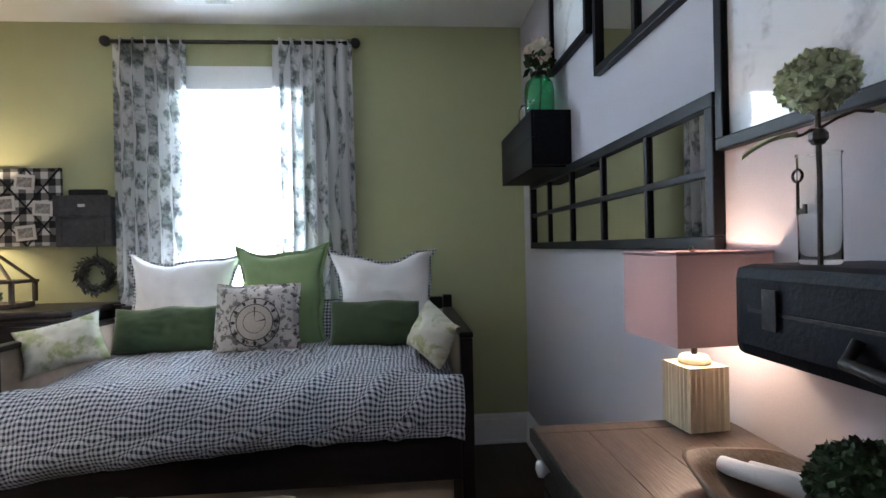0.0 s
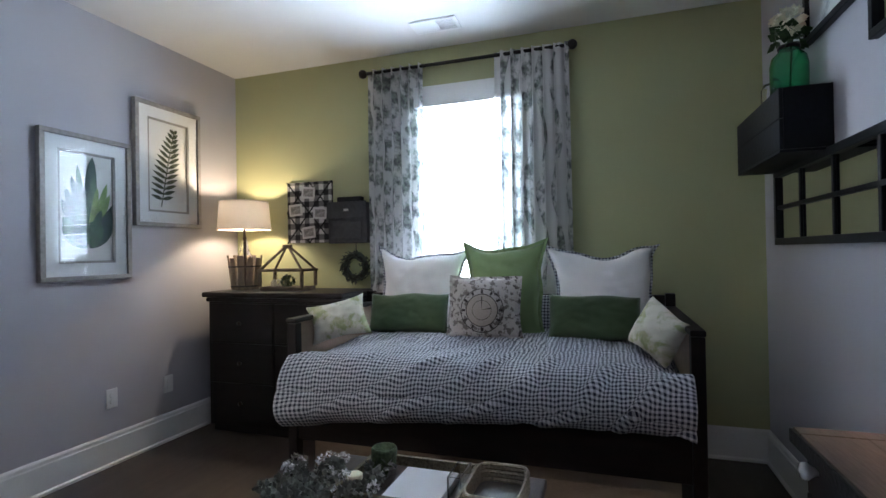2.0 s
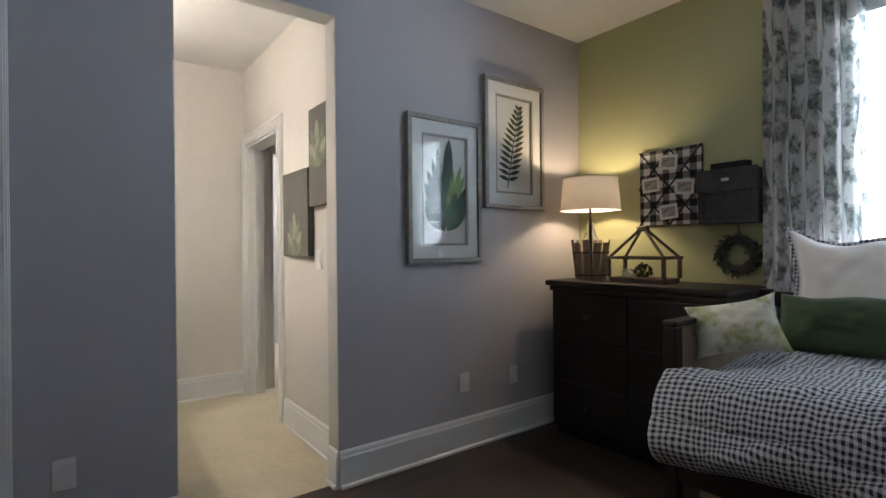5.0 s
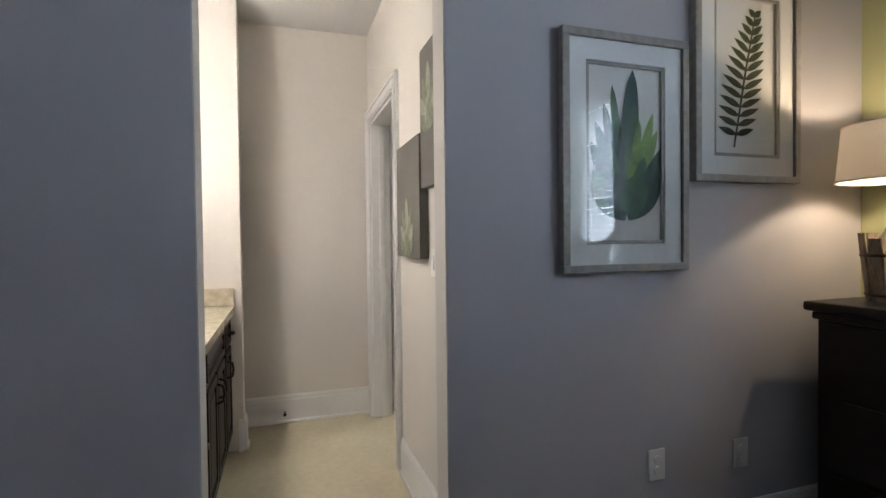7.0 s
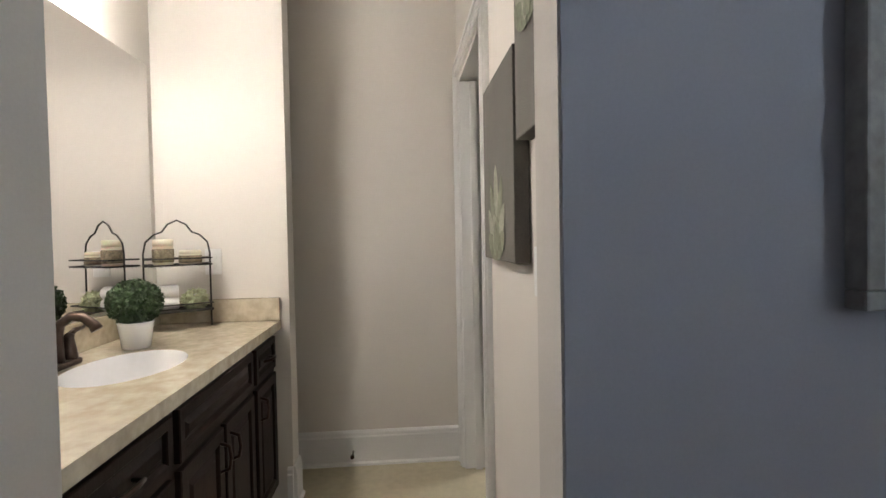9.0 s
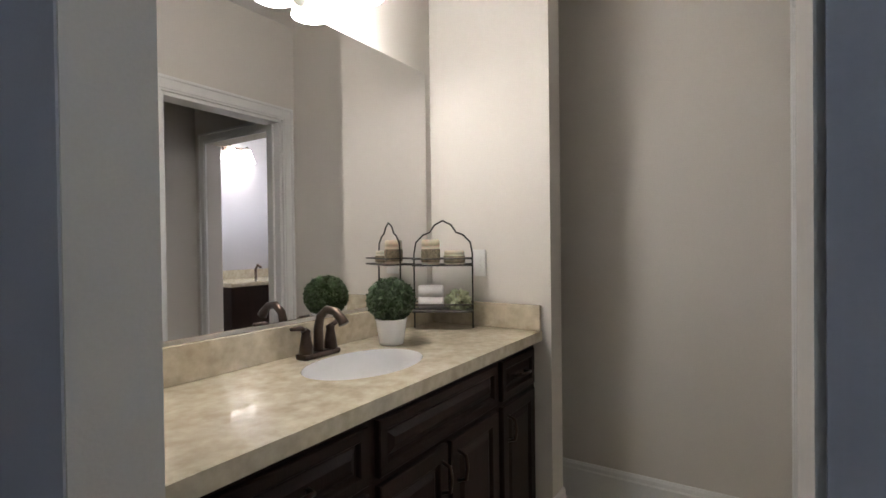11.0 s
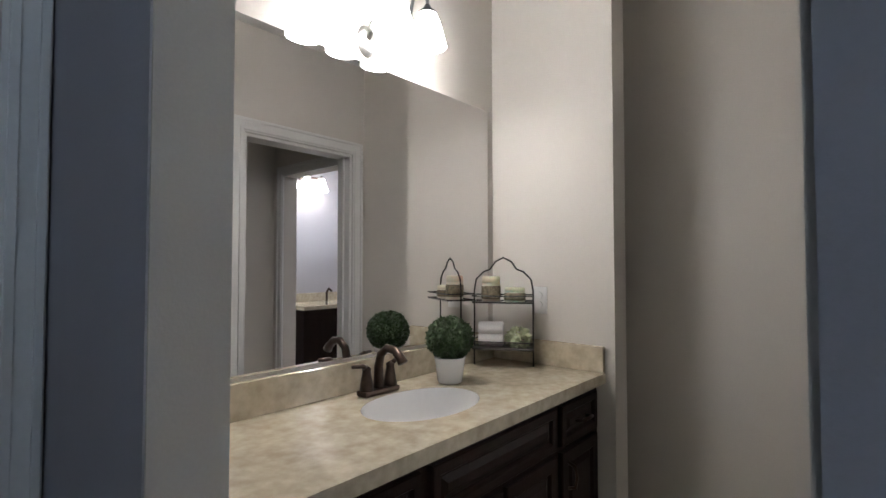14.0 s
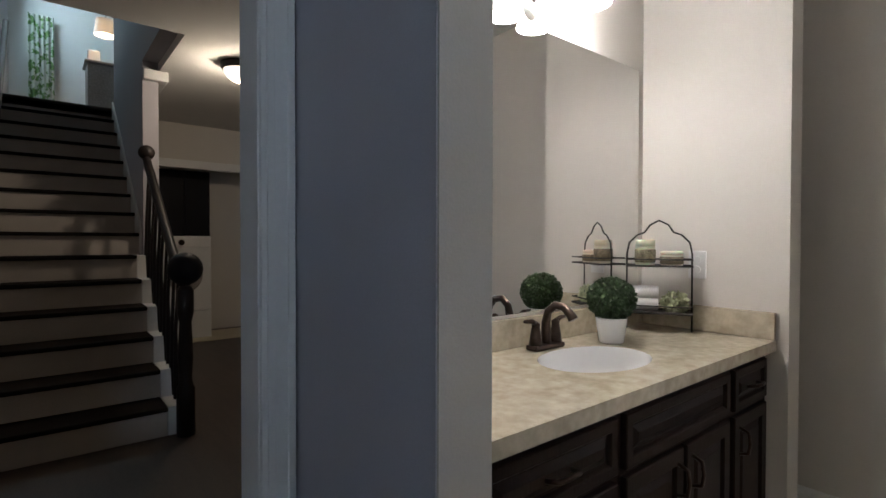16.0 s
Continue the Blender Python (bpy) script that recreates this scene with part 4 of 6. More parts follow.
f1, iy, iz = framed("framed_succulent_print", 2.402, 2.934, 1.124, 1.962, "grey-framed print of a blue-green agave behind white mat")
def paddle(cx, cz, length, width, turn, bend=0.0):
    """Outline of a round-tipped succulent leaf that starts at (cx, cz) and curves by bend."""
    left, right = [], []
    y, z, a = cx, cz, turn
    for k in range(13):
        u = k / 12
        w = 0.5 * width * (0.45 + 0.55 * math.sin(math.pi * min(1, u * 0.85 + 0.1))) * (1 - max(0, (u - 0.72) / 0.28) ** 2.2) ** 0.5
        left.append((y + w * math.cos(a), z + w * math.sin(a)))
        right.append((y - w * math.cos(a), z - w * math.sin(a)))
        y, z, a = y - math.sin(a) * length / 12, z + math.cos(a) * length / 12, a + bend / 12
    return left[:-1] + right[::-1]


k = 0
for ln, wd, tn, bd, mt in ((0.46, 0.042, 0.14, -0.04, LEAFMID), (0.40, 0.048, 0.24, -0.02, LEAFDARK), (0.345, 0.052, 0.40, -0.06, LEAFDARK), (0.385, 0.045, -0.36, 0.10, LEAFLIGHT), (0.335, 0.045, -0.47, 0.10, LEAFLIGHT), (0.515, 0.078, -0.05, -0.02, LEAFDARK), (0.40, 0.058, -0.10, 0.0, LEAFMID), (0.34, 0.040, -0.20, 0.05, LEAFLIGHT), (0.31, 0.052, -0.68, 0.18, LEAFDARK), (0.29, 0.058, 0.62, -0.20, LEAFDARK), (0.25, 0.048, 0.30, -0.05, LEAFMID), (0.24, 0.056, -0.90, 0.30, LEAFDARK), (0.21, 0.062, 0.95, -0.45, LEAFMID), (0.22, 0.052, -0.42, 0.12, LEAFMID), (0.19, 0.080, -1.25, 0.95, LEAFDARK), (0.19, 0.085, 1.25, -0.95, LEAFMID), (0.15, 0.115, 0.50, -0.35, LEAFDARK), (0.15, 0.115, -0.50, 0.35, LEAFMID)):
    part("leaf", leaf_shape_bm(paddle(0.004, -0.212, ln, wd, tn, bd)), mt, f1, m=pose(0.0085 + 0.0005 * k, 0, 0))
    k += 1
f2, iy, iz = framed("framed_fern_print", 2.966, 3.499, 1.455, 2.280, "grey-framed pressed fern frond behind white mat")
for j in range(14):
    u = j / 13
    z = -0.225 + 0.465 * u
    y = -0.045 + 0.095 * u
    ln = 0.040 + 0.070 * math.sin(math.pi * min(1, 0.25 + 0.75 * u))
    for s in (-1, 1):
        part("frond", leaf_shape_bm(blade(y, z, ln * 1.05, 0.026, s * (1.30 - 0.45 * u))), FERN, f2, m=pose(0.0085, 0, 0))
part("stem", leaf_shape_bm([(-0.060, -0.275), (-0.052, -0.275), (0.002, 0), (0.055, 0.25), (0.049, 0.25), (-0.008, 0)]), FERN, f2, m=pose(0.009, 0, 0))


def canvas(x0, x1, z0, z1, leaf_z, label):
    c = thing("botanical_canvas", pose(0.5 * (x0 + x1), BN - 0.002, 0.5 * (z0 + z1)), label, "picture", "botanical canvases")
    hx, hz = 0.5 * (x1 - x0), 0.5 * (z1 - z0)
    part("canvas", box_bm(-hx, -0.04, -hz, hx, 0, hz, 0.004), CANVASGREY, c)
    k = 0
    for ln, wd, tn, mt in ((0.26, 0.07, 0.05, CANVASLEAF), (0.23, 0.06, 0.45, CANVASLEAF2), (0.23, 0.06, -0.40, CANVASLEAF2), (0.18, 0.06, 0.85, CANVASLEAF), (0.18, 0.06, -0.80, CANVASLEAF), (0.13, 0.06, 1.3, CANVASLEAF2), (0.13, 0.06, -1.25, CANVASLEAF2), (0.12, 0.07, 0.2, CANVASLEAF), (0.11, 0.07, -0.3, CANVASLEAF2)):
        part("painted_leaf", leaf_shape_bm(paddle(0, leaf_z - 0.11, ln, wd, tn, -0.3 * tn)), mt, c, m=pose(0, -0.0412 - 0.0005 * k, 0, 0, 0, -90))
        k += 1


CANVASLEAF = material("muted_painted_leaf", (0.235, 0.245, 0.19), 0.8, vary=0.35, scale=14, grain=80)
CANVASLEAF2 = material("muted_painted_leaf_dark", (0.15, 0.165, 0.115), 0.8, vary=0.35, scale=14, grain=80)
canvas(-0.97, -0.54, 1.165, 1.70, -0.14, "dark canvas with a pale green succulent")
canvas(-0.515, -0.24, 1.46, 2.03, 0.06, "dark canvas with a pale green leaf rosette")

# second vanity beyond the far doorway
v2 = thing("second_vanity", pose(-3.05, 3.95, 0), "dark vanity with cream top in the next room", "cabinet")
part("body", box_bm(-0.45, -0.25, 0.1, 0.40, 0.3, 0.83, 0.006), VANITY, v2)
part("plinth", box_bm(-0.45, -0.18, 0.0, 0.40, 0.3, 0.098), VANITY, v2)
part("top", box_bm(-0.47, -0.28, 0.832, 0.42, 0.3, 0.872, 0.004), QUARTZ, v2, "cream stone top")
part("backsplash", box_bm(-0.47, 0.27, 0.874, 0.42, 0.30, 0.97, 0.003), QUARTZ, v2, "cream stone backsplash")
setting("wall_second_vanity", box_bm(-3.75, 4.262, 0, -2.20, 4.34, CEIL), GREY, "pale wall behind the second vanity", "wall")
v2l = thing("second_vanity_light", pose(-2.98, 4.255, 2.19), "bronze vanity light with lit shades in the next room", "wall light")
part("bar", tube_bm([(-0.28, -0.05, 0.10), (0.28, -0.05, 0.10)], 0.012, 8), BRONZE, v2l)
part("backplate", box_bm(-0.05, -0.05, 0.06, 0.05, 0.0, 0.14, 0.006), BRONZE, v2l)
for k in range(3):
    part("shade", lathe_bm([(0.03, 0.09), (0.05, 0.02), (0.075, -0.05)], 18, caps=False), BULBGLASS, v2l, m=pose(-0.2 + 0.2 * k, -0.10, 0), smooth=True)
    part("arm", tube_bm([(-0.2 + 0.2 * k, -0.05, 0.10), (-0.2 + 0.2 * k, -0.10, 0.12), (-0.2 + 0.2 * k, -0.10, 0.09)], 0.008, 6), BRONZE, v2l)
fa2 = thing("second_faucet", pose(-3.22, 4.10, 0.873), "dark bronze faucet on the second vanity", "faucet")
part("spout", tube_bm([(0, 0, 0), (0, 0, 0.10), (0, -0.04, 0.15), (0, -0.09, 0.12)], 0.014, 8), BRONZE, fa2, smooth=True)


# ---- bedroom: window and curtains ----
win = thing("window_1", pose(0, 0, 0), "white window with lowered horizontal blinds, bright daylight behind", "window")
win["kind"] = "structure"
part("frame", boxes_bm([(WX0 + 0.001, YN + 0.06, WZ0 + 0.001, WX0 + 0.04, YN + 0.13, WZ1 - 0.001), (WX1 - 0.04, YN + 0.06, WZ0 + 0.001, WX1 - 0.001, YN + 0.13, WZ1 - 0.001), (WX0 + 0.04, YN + 0.06, WZ1 - 0.05, WX1 - 0.04, YN + 0.13, WZ1 - 0.001), (WX0 + 0.04, YN + 0.06, WZ0 + 0.001, WX1 - 0.04, YN + 0.13, WZ0 + 0.05), (WX0 + 0.04, YN + 0.075, 1.52, WX1 - 0.04, YN + 0.10, 1.56)], 0.003), WHITE, win)
pane = part("pane", box_bm(WX0 + 0.04, YN + 0.122, WZ0 + 0.05, WX1 - 0.04, YN + 0.126, WZ1 - 0.05), CLEAR, win)
pane.visible_shadow = False
part("sill", box_bm(WX0 - 0.04, YN - 0.045, WZ0 - 0.03, WX1 + 0.04, YN + 0.058, WZ0 - 0.001, 0.006), WHITE, win)
blind = thing("window_blind", pose(0, 0, 0), "white horizontal slat blind under a valance", "blind")
part("valance", box_bm(WX0 - 0.01, YN - 0.05, 2.275, WX1 + 0.01, YN - 0.003, 2.42, 0.004), WHITE, blind)
slat = grid_bm(1, 4, lambda u, v: Vector(((u - 0.5) * 0.66, (v - 0.5) * 0.046, 0.004 * (1 - (2 * v - 1) ** 2))))
slat_me = None
for k in range(34):
    z = WZ0 + 0.04 + 0.0445 * k
    if slat_me is None:
        s = part("slat", slat, BLIND, blind, m=pose(0.5 * (WX0 + WX1), YN + 0.035, z, -34))
        slat_me = s.data
    else:
        s = new("slat", slat_me)
        s.matrix_world = pose(0.5 * (WX0 + WX1), YN + 0.035, z, -34)
        s.parent = blind
for x in (WX0 + 0.12, WX1 - 0.12):
    part("cord", tube_bm([(x, YN + 0.010, WZ0 + 0.03), (x, YN + 0.010, 2.30)], 0.0015, 5), WHITE, blind)
tagged(part("backdrop", box_bm(-2, YN + 1.2, -0.5, 6, YN + 1.22, 4.5), OUTSIDE), "overcast white daylight outside the window", "sky", kind="structure")

rod = thing("curtain_rod", pose(0, 3.845, 2.56), "dark metal curtain rod with ball finials", "curtain rod")
part("rod", tube_bm([(1.21, 0, 0), (2.67, 0, 0)], 0.012, 12), IRON, rod, smooth=True)
for x in (1.198, 2.682):
    part("finial", sphere_bm(0.032), IRON, rod, m=pose(x, 0, 0), smooth=True)
for x in (1.29, 2.57):
    part("bracket", boxes_bm([(x - 0.008, 0, -0.012, x + 0.008, 0.064, 0.002), (x - 0.015, 0.055, -0.05, x + 0.015, 0.065, 0.03)], 0.002), IRON, rod)


def curtain(x0, x1, seed, label, folds):
    c = thing("window_curtain", pose(0, 3.845, 0), label, "curtain", "window curtains")
    rng = random.Random(seed)
    ph = [rng.uniform(0, 6.28) for _ in range(5)]

    def place(u, v):
        z = 0.03 + 2.55 * v
        x = x0 + (x1 - x0) * u + 0.012 * math.sin(u * folds * 6.28 + ph[1]) + 0.02 * (1 - v) * (u - 0.5)
        amp = 0.030 * (0.75 + 0.25 * math.sin(v * 3 + ph[2]))
        y = amp * math.sin(u * folds * 6.28 + ph[0] + 0.35 * math.sin(v * 4 + ph[3])) + 0.010 * math.sin(u * folds * 12.9 + ph[4] + v * 2)
        return Vector((x, y, z))
    part("cloth", grid_bm(170, 36, place, lambda u, v: (u * 0.95 + seed, v * 2.5)), CURTAIN, c, smooth=True)


curtain(1.245, 1.665, 1, "grey and white leaf-print curtain panel, gathered beside the window", 6)
curtain(2.18, 2.665, 2, "grey and white leaf-print curtain panel, gathered beside the window", 7)

vent = thing("ceiling_vent", pose(1.858, 3.57, CEIL - 0.001), "white ceiling air register, louvred at one end", "vent")
part("frame", boxes_bm([(-0.15, -0.085, -0.010, 0.15, -0.062, 0), (-0.15, 0.062, -0.010, 0.15, 0.085, 0), (-0.15, -0.062, -0.010, 0.018, 0.062, 0), (0.128, -0.062, -0.010, 0.15, 0.062, 0)], 0.002), WHITE, vent)
part("backing", box_bm(0.018, -0.062, -0.003, 0.128, 0.062, 0), IRON, vent)
for k in range(8):
    part("slat", box_bm(0.018, -0.058 + 0.015 * k, -0.011, 0.128, -0.050 + 0.015 * k, -0.008), WHITE, vent)



# ---- daybed ----
TANBOARD = material("tan_trundle_board", (0.40, 0.30, 0.22), 0.6, vary=0.15, grain=50, stretch=(0.8, 6, 6))
bed = thing("daybed", pose(0, 0, 0), "dark wood daybed with panelled arms against the green wall", "bed")
BX0, BX1, BY0, BY1 = 1.24, 3.243, 2.84, 3.82
for x in (BX0, BX1 - 0.055):
    for y, h in ((BY0, 0.885), (BY1 - 0.055, 0.985)):
        part("post", box_bm(x, y, 0.0, x + 0.055, y + 0.055, h, 0.006), ESPRESSO, bed)
    part("arm_rail", box_bm(x - 0.003, BY0 - 0.006, 0.886, x + 0.058, BY1 - 0.058, 0.912, 0.008), ESPRESSO, bed)
    part("arm_panel", box_bm(x + 0.018, BY0 + 0.056, 0.42, x + 0.038, BY1 - 0.057, 0.884, 0.003), TANBOARD, bed, "tan panel inside the arm")
    part("arm_stretcher", box_bm(x + 0.01, BY0 + 0.056, 0.30, x + 0.045, BY1 - 0.057, 0.418, 0.004), ESPRESSO, bed)
part("front_rail", box_bm(BX0 + 0.056, BY0 + 0.008, 0.275, BX1 - 0.056, BY0 + 0.045, 0.485, 0.005), ESPRESSO, bed)
part("back_rail", box_bm(BX0 + 0.056, BY1 - 0.045, 0.255, BX1 - 0.056, BY1 - 0.008, 0.40, 0.005), ESPRESSO, bed)
part("back_top_rail", box_bm(BX0 + 0.056, BY1 - 0.05, 0.90, BX1 - 0.056, BY1 - 0.01, 0.975, 0.008), ESPRESSO, bed)
for k in range(12):
    x = BX0 + 0.16 + 0.146 * k
    part("back_slat", box_bm(x - 0.02, BY1 - 0.04, 0.402, x + 0.02, BY1 - 0.02, 0.898, 0.004), ESPRESSO, bed)
trun = thing("trundle_drawer", pose(0, 0, 0), "tan trundle drawer front pushed under the daybed", "drawer")
part("front", box_bm(BX0 + 0.085, BY0 + 0.12, 0.035, BX1 - 0.085, BY0 + 0.145, 0.252, 0.004), TANBOARD, trun)
part("box", boxes_bm([(BX0 + 0.1, BY0 + 0.147, 0.04, BX1 - 0.1, BY1 - 0.1, 0.06)]), TABLEWOOD, trun)
for x in (BX0 + 0.2, BX1 - 0.2):
    for y in (BY0 + 0.2, BY1 - 0.2):
        part("caster", tube_bm([(x - 0.012, y, 0.02), (x + 0.012, y, 0.02)], 0.02, 12), IRON, trun)
mat = thing("mattress", pose(0, 0, 0), "white mattress under the gingham duvet", "mattress")
part("body", box_bm(BX0 + 0.06, BY0 + 0.05, 0.425, BX1 - 0.06, BY1 - 0.06, 0.66, 0.04), LINEN, mat)

duv = thing("duvet", pose(0, 0, 0), "rumpled navy and white gingham duvet draped over the daybed", "bedding")


def wr(x, y, s):
    return noise.noise(Vector((x * s, y * s, 3.1)))


def duvet_place(u, v):
    """v: 0 at the back, to the front edge, then down the front."""
    x = BX0 + 0.075 + (BX1 - BX0 - 0.15) * u
    run = v * (1.27 - 0.03 * math.sin(math.pi * u) - 0.115 * u * u)
    edge = 0.86
    if run < edge:
        y, z = BY1 - 0.08 - run, 0.765 - 0.035 * (run / edge) ** 2
        drop = 0.0
    else:
        s = run - edge
        r = 0.15
        a = min(s / r, math.pi / 2)
        y, z = BY1 - 0.08 - edge - r * math.sin(a), 0.73 - r * (1 - math.cos(a))
        drop = max(0, s - r * math.pi / 2)
        z -= drop * 0.85
        y -= 0.030 * math.sin(min(1, drop / 0.2) * math.pi)
        tuck = max(0.0, v - 0.90) / 0.10
        y += 0.055 * tuck * tuck
    front = min(1, max(0, (run - 0.35) / 0.5))
    dg = x * 0.75 + run * 1.0
    f = 0.017 * (max(0.0, math.sin(dg * 27 + 6.0 * wr(x, run, 1.7))) ** 3.0 - 0.30) * front * (0.30 + 0.70 * u) + 0.008 * wr(x, run * 1.0, 5.0) + 0.006 * wr(x + 9, run, 13) + 0.004 * wr(x, run + 4, 30) + 0.004 * math.sin(x * 95 + 3.0 * wr(x, run, 6)) * max(0, 1 - abs(run - 0.50) / 0.22)
    side = math.exp(-((u - 0.0) * 16)) + math.exp(-((1 - u) * 16))
    z -= 0.09 * side * (1 if run < edge else 0.3)
    if u < 0.06 and run > edge:
        x -= 0.05 * (1 - u / 0.06)
    if u > 0.94 and run > edge:
        x += 0.020 * (1 - (1 - u) / 0.06)
    if drop > 0:
        y -= f * 1.3
        z += 0.03 * wr(x, 8.0, 2.5) * min(1, drop / 0.3) - 0.03 * min(1, drop / 0.3) * math.cos(u * 5)
    else:
        z += f * 1.2
        y -= 0.3 * f
    return Vector((x, y, z))


part("cover", grid_bm(190, 130, duvet_place, lambda u, v: (u * 2.0, v * 1.36)), CHECK, duv, smooth=True)
part("hem", tube_bm([duvet_place(k / 120, 1.0) + Vector((0, -0.004, 0.006)) for k in range(121)], 0.009, 6), CHECK, duv, smooth=True)
cov = duv.children[0].modifiers.new("thick", "SOLIDIFY")
cov.thickness, cov.offset = 0.02, -1


def slump(x, z, w, h, seed):
    """How far a stuffed cushion's outline sags and bulges at (x, z)."""
    p = Vector((x * 5.0 + seed * 3.7, z * 5.0 - seed * 1.3, seed * 0.9))
    return 0.045 * min(w, h) * noise.noise(p), 0.070 * min(w, h) * noise.noise(p + Vector((7.1, 3.3, 1.7)))


def pillow_bm(w, h, t, pinch=0.06, seed=0, n=26, uvs=1.0, wr_amp=0.010):
    """A stuffed cushion in the xz plane, centred, with pulled-in sides and pointed corners."""
    bm = bmesh.new()
    lay = bm.loops.layers.uv.new("UVMap")
    grids = []
    for side in (1, -1):
        rows = []
        for j in range(n + 1):
            row = []
            for i in range(n + 1):
                a, b = 2 * i / n - 1, 2 * j / n - 1
                x = a * (1 - pinch * (1 - b * b)) * w / 2
                z = b * (1 - pinch * (1 - a * a)) * h / 2
                e = max(0, (1 - a * a)) * max(0, (1 - b * b))
                y = side * t / 2 * e ** 0.42
                y += wr_amp * noise.noise(Vector((x * 14 + seed, z * 14, side))) * (e ** 0.3) + wr_amp * 0.8 * noise.noise(Vector((x * 35 + seed, z * 35, side + 5))) * (e ** 0.3)
                dx, dz = slump(x, z, w, h, seed)
                row.append(bm.verts.new((x + dx, y, z + dz)))
            rows.append(row)
        grids.append(rows)
        for j in range(n):
            for i in range(n):
                q = [rows[j][i], rows[j][i + 1], rows[j + 1][i + 1], rows[j + 1][i]]
                f = bm.faces.new(q if side < 0 else q[::-1])
                for lp in f.loops:
                    lp[lay].uv = (lp.vert.co.x * uvs, lp.vert.co.z * uvs)
    bmesh.ops.remove_doubles(bm, verts=bm.verts, dist=0.0005)
    return bm


def edge_loop(w, h, pinch, grow=0.0, n=30, wob=0.0, seed=0):
    pts = []
    for k in range(4 * n):
        s, u = divmod(k, n)
        c = 2 * u / n - 1
        a, b = ((c, -1), (1, c), (-c, 1), (-1, -c))[s]
        x, z = a * (1 - pinch * (1 - b * b)) * (w / 2 + grow), b * (1 - pinch * (1 - a * a)) * (h / 2 + grow)
        dx, dz = slump(x, z, w, h, seed)
        pts.append(Vector((x + dx, wob * math.sin(k * 1.9), z + dz)))
    return pts


def cushion(name, m, w, h, t, mat, label, trim=None, pinch=0.06, seed=0, flange=0.0):
    c = thing(name, m, label, "cushion", "daybed cushions")
    part("cover", pillow_bm(w, h, t, pinch, seed), mat, c, smooth=True)
    if trim:
        inner, outer = edge_loop(w, h, pinch, -0.004, seed=seed), edge_loop(w, h, pinch, flange, wob=0.006, seed=seed)
        bm = bmesh.new()
        lay = bm.loops.layers.uv.new("UVMap")
        vi, vo = [bm.verts.new(p) for p in inner], [bm.verts.new(p) for p in outer]
        for k in range(len(vi)):
            j = (k + 1) % len(vi)
            f = bm.faces.new((vi[k], vi[j], vo[j], vo[k]))
            for lp in f.loops:
                lp[lay].uv = (lp.vert.co.x, lp.vert.co.z)
        o = part("flange", bm, trim, c, "contrast ruffled edge")
        md = o.modifiers.new("thick", "SOLIDIFY")
        md.thickness = 0.006
    return c


cushion("euro_pillow", pose(1.705, 3.585, 0.985, -14, 1, 0), 0.62, 0.60, 0.19, LINEN, "large white linen euro pillow with black check flange", CHECK, 0.21, 1, 0.018)
cushion("euro_pillow", pose(2.835, 3.585, 0.98, -14, -1, 2), 0.63, 0.60, 0.19, LINEN, "large white linen euro pillow with black check flange", CHECK, 0.21, 2, 0.018)
cushion("green_pillow", pose(2.275, 3.55, 1.01, -13, -1, 0), 0.50, 0.60, 0.15, GREENLINEN, "square leaf-green linen cushion with darker flange", GREENLINEN, 0.17, 3, 0.018)
cushion("back_pillow", pose(2.28, 3.66, 0.84, -12, 0, 0), 0.62, 0.30, 0.12, CHECK, "navy gingham pillow tucked behind the cushions", None, 0.05, 9)
clock = cushion("clock_pillow", pose(2.205, 3.325, 0.94, -14, -1, 2), 0.40, 0.325, 0.13, SCRIPT, "cream cushion printed with a clock face and script", SCRIPT, 0.05, 4, 0.012)
INK = material("dark_print_ink", (0.035, 0.028, 0.028), 0.85, vary=0.3, grain=150)
CREAMINK = material("cream_print", (0.43, 0.38, 0.335), 0.9, vary=0.15, grain=150)


def on_pillow(x, z, w=0.40, h=0.335, t=0.13, pinch=0.05):
    a = max(-1, min(1, x / (w / 2)))
    b = max(-1, min(1, z / (h / 2)))
    e = max(0, 1 - a * a) * max(0, 1 - b * b)
    return -(t / 2 * e ** 0.42) - 0.010


def draped_ring(r0, r1, n=40, a0=0.0, a1=2 * math.pi, cx=0.0, cz=-0.03, lift=0.0):
    bm = bmesh.new()
    vs = []
    for k in range(n + 1):
        a = a0 + (a1 - a0) * k / n
        vs.append([bm.verts.new((cx + r * math.cos(a), on_pillow(cx + r * math.cos(a), cz + r * math.sin(a)) - lift, cz + r * math.sin(a))) for r in (r0, r1)])
    for p, q in zip(vs, vs[1:]):
        bm.faces.new((p[0], q[0], q[1], p[1]))
    return bm


part("clock_face", draped_ring(0.002, 0.088), CREAMINK, clock, "cream printed dial")
part("dial_ring", draped_ring(0.086, 0.0905, lift=0.002), INK, clock, "dark printed dial")
part("dial_ring", draped_ring(0.117, 0.1215, lift=0.002), INK, clock, "dark printed dial")
part("dial_ring", draped_ring(0.052, 0.0545, lift=0.002), INK, clock, "dark printed dial")
for k in range(12):
    a = 2 * math.pi * k / 12
    part("numeral_bar", draped_ring(0.094, 0.115, 2, a - 0.06, a + 0.06, lift=0.003), INK, clock, "dark printed numeral")
part("clock_needle", draped_ring(0.0, 0.075, 2, math.pi / 2 - 0.05, math.pi / 2 + 0.05, lift=0.003), INK, clock, "dark printed pointer")
part("clock_needle", draped_ring(0.0, 0.055, 2, 0.12, 0.26, lift=0.003), INK, clock, "dark printed pointer")
cushion("lumbar_pillow", pose(1.722, 3.38, 0.885, -16, 0, 2), 0.50, 0.235, 0.13, DARKGREEN, "dark green linen lumbar cushion", None, 0.02, 5)
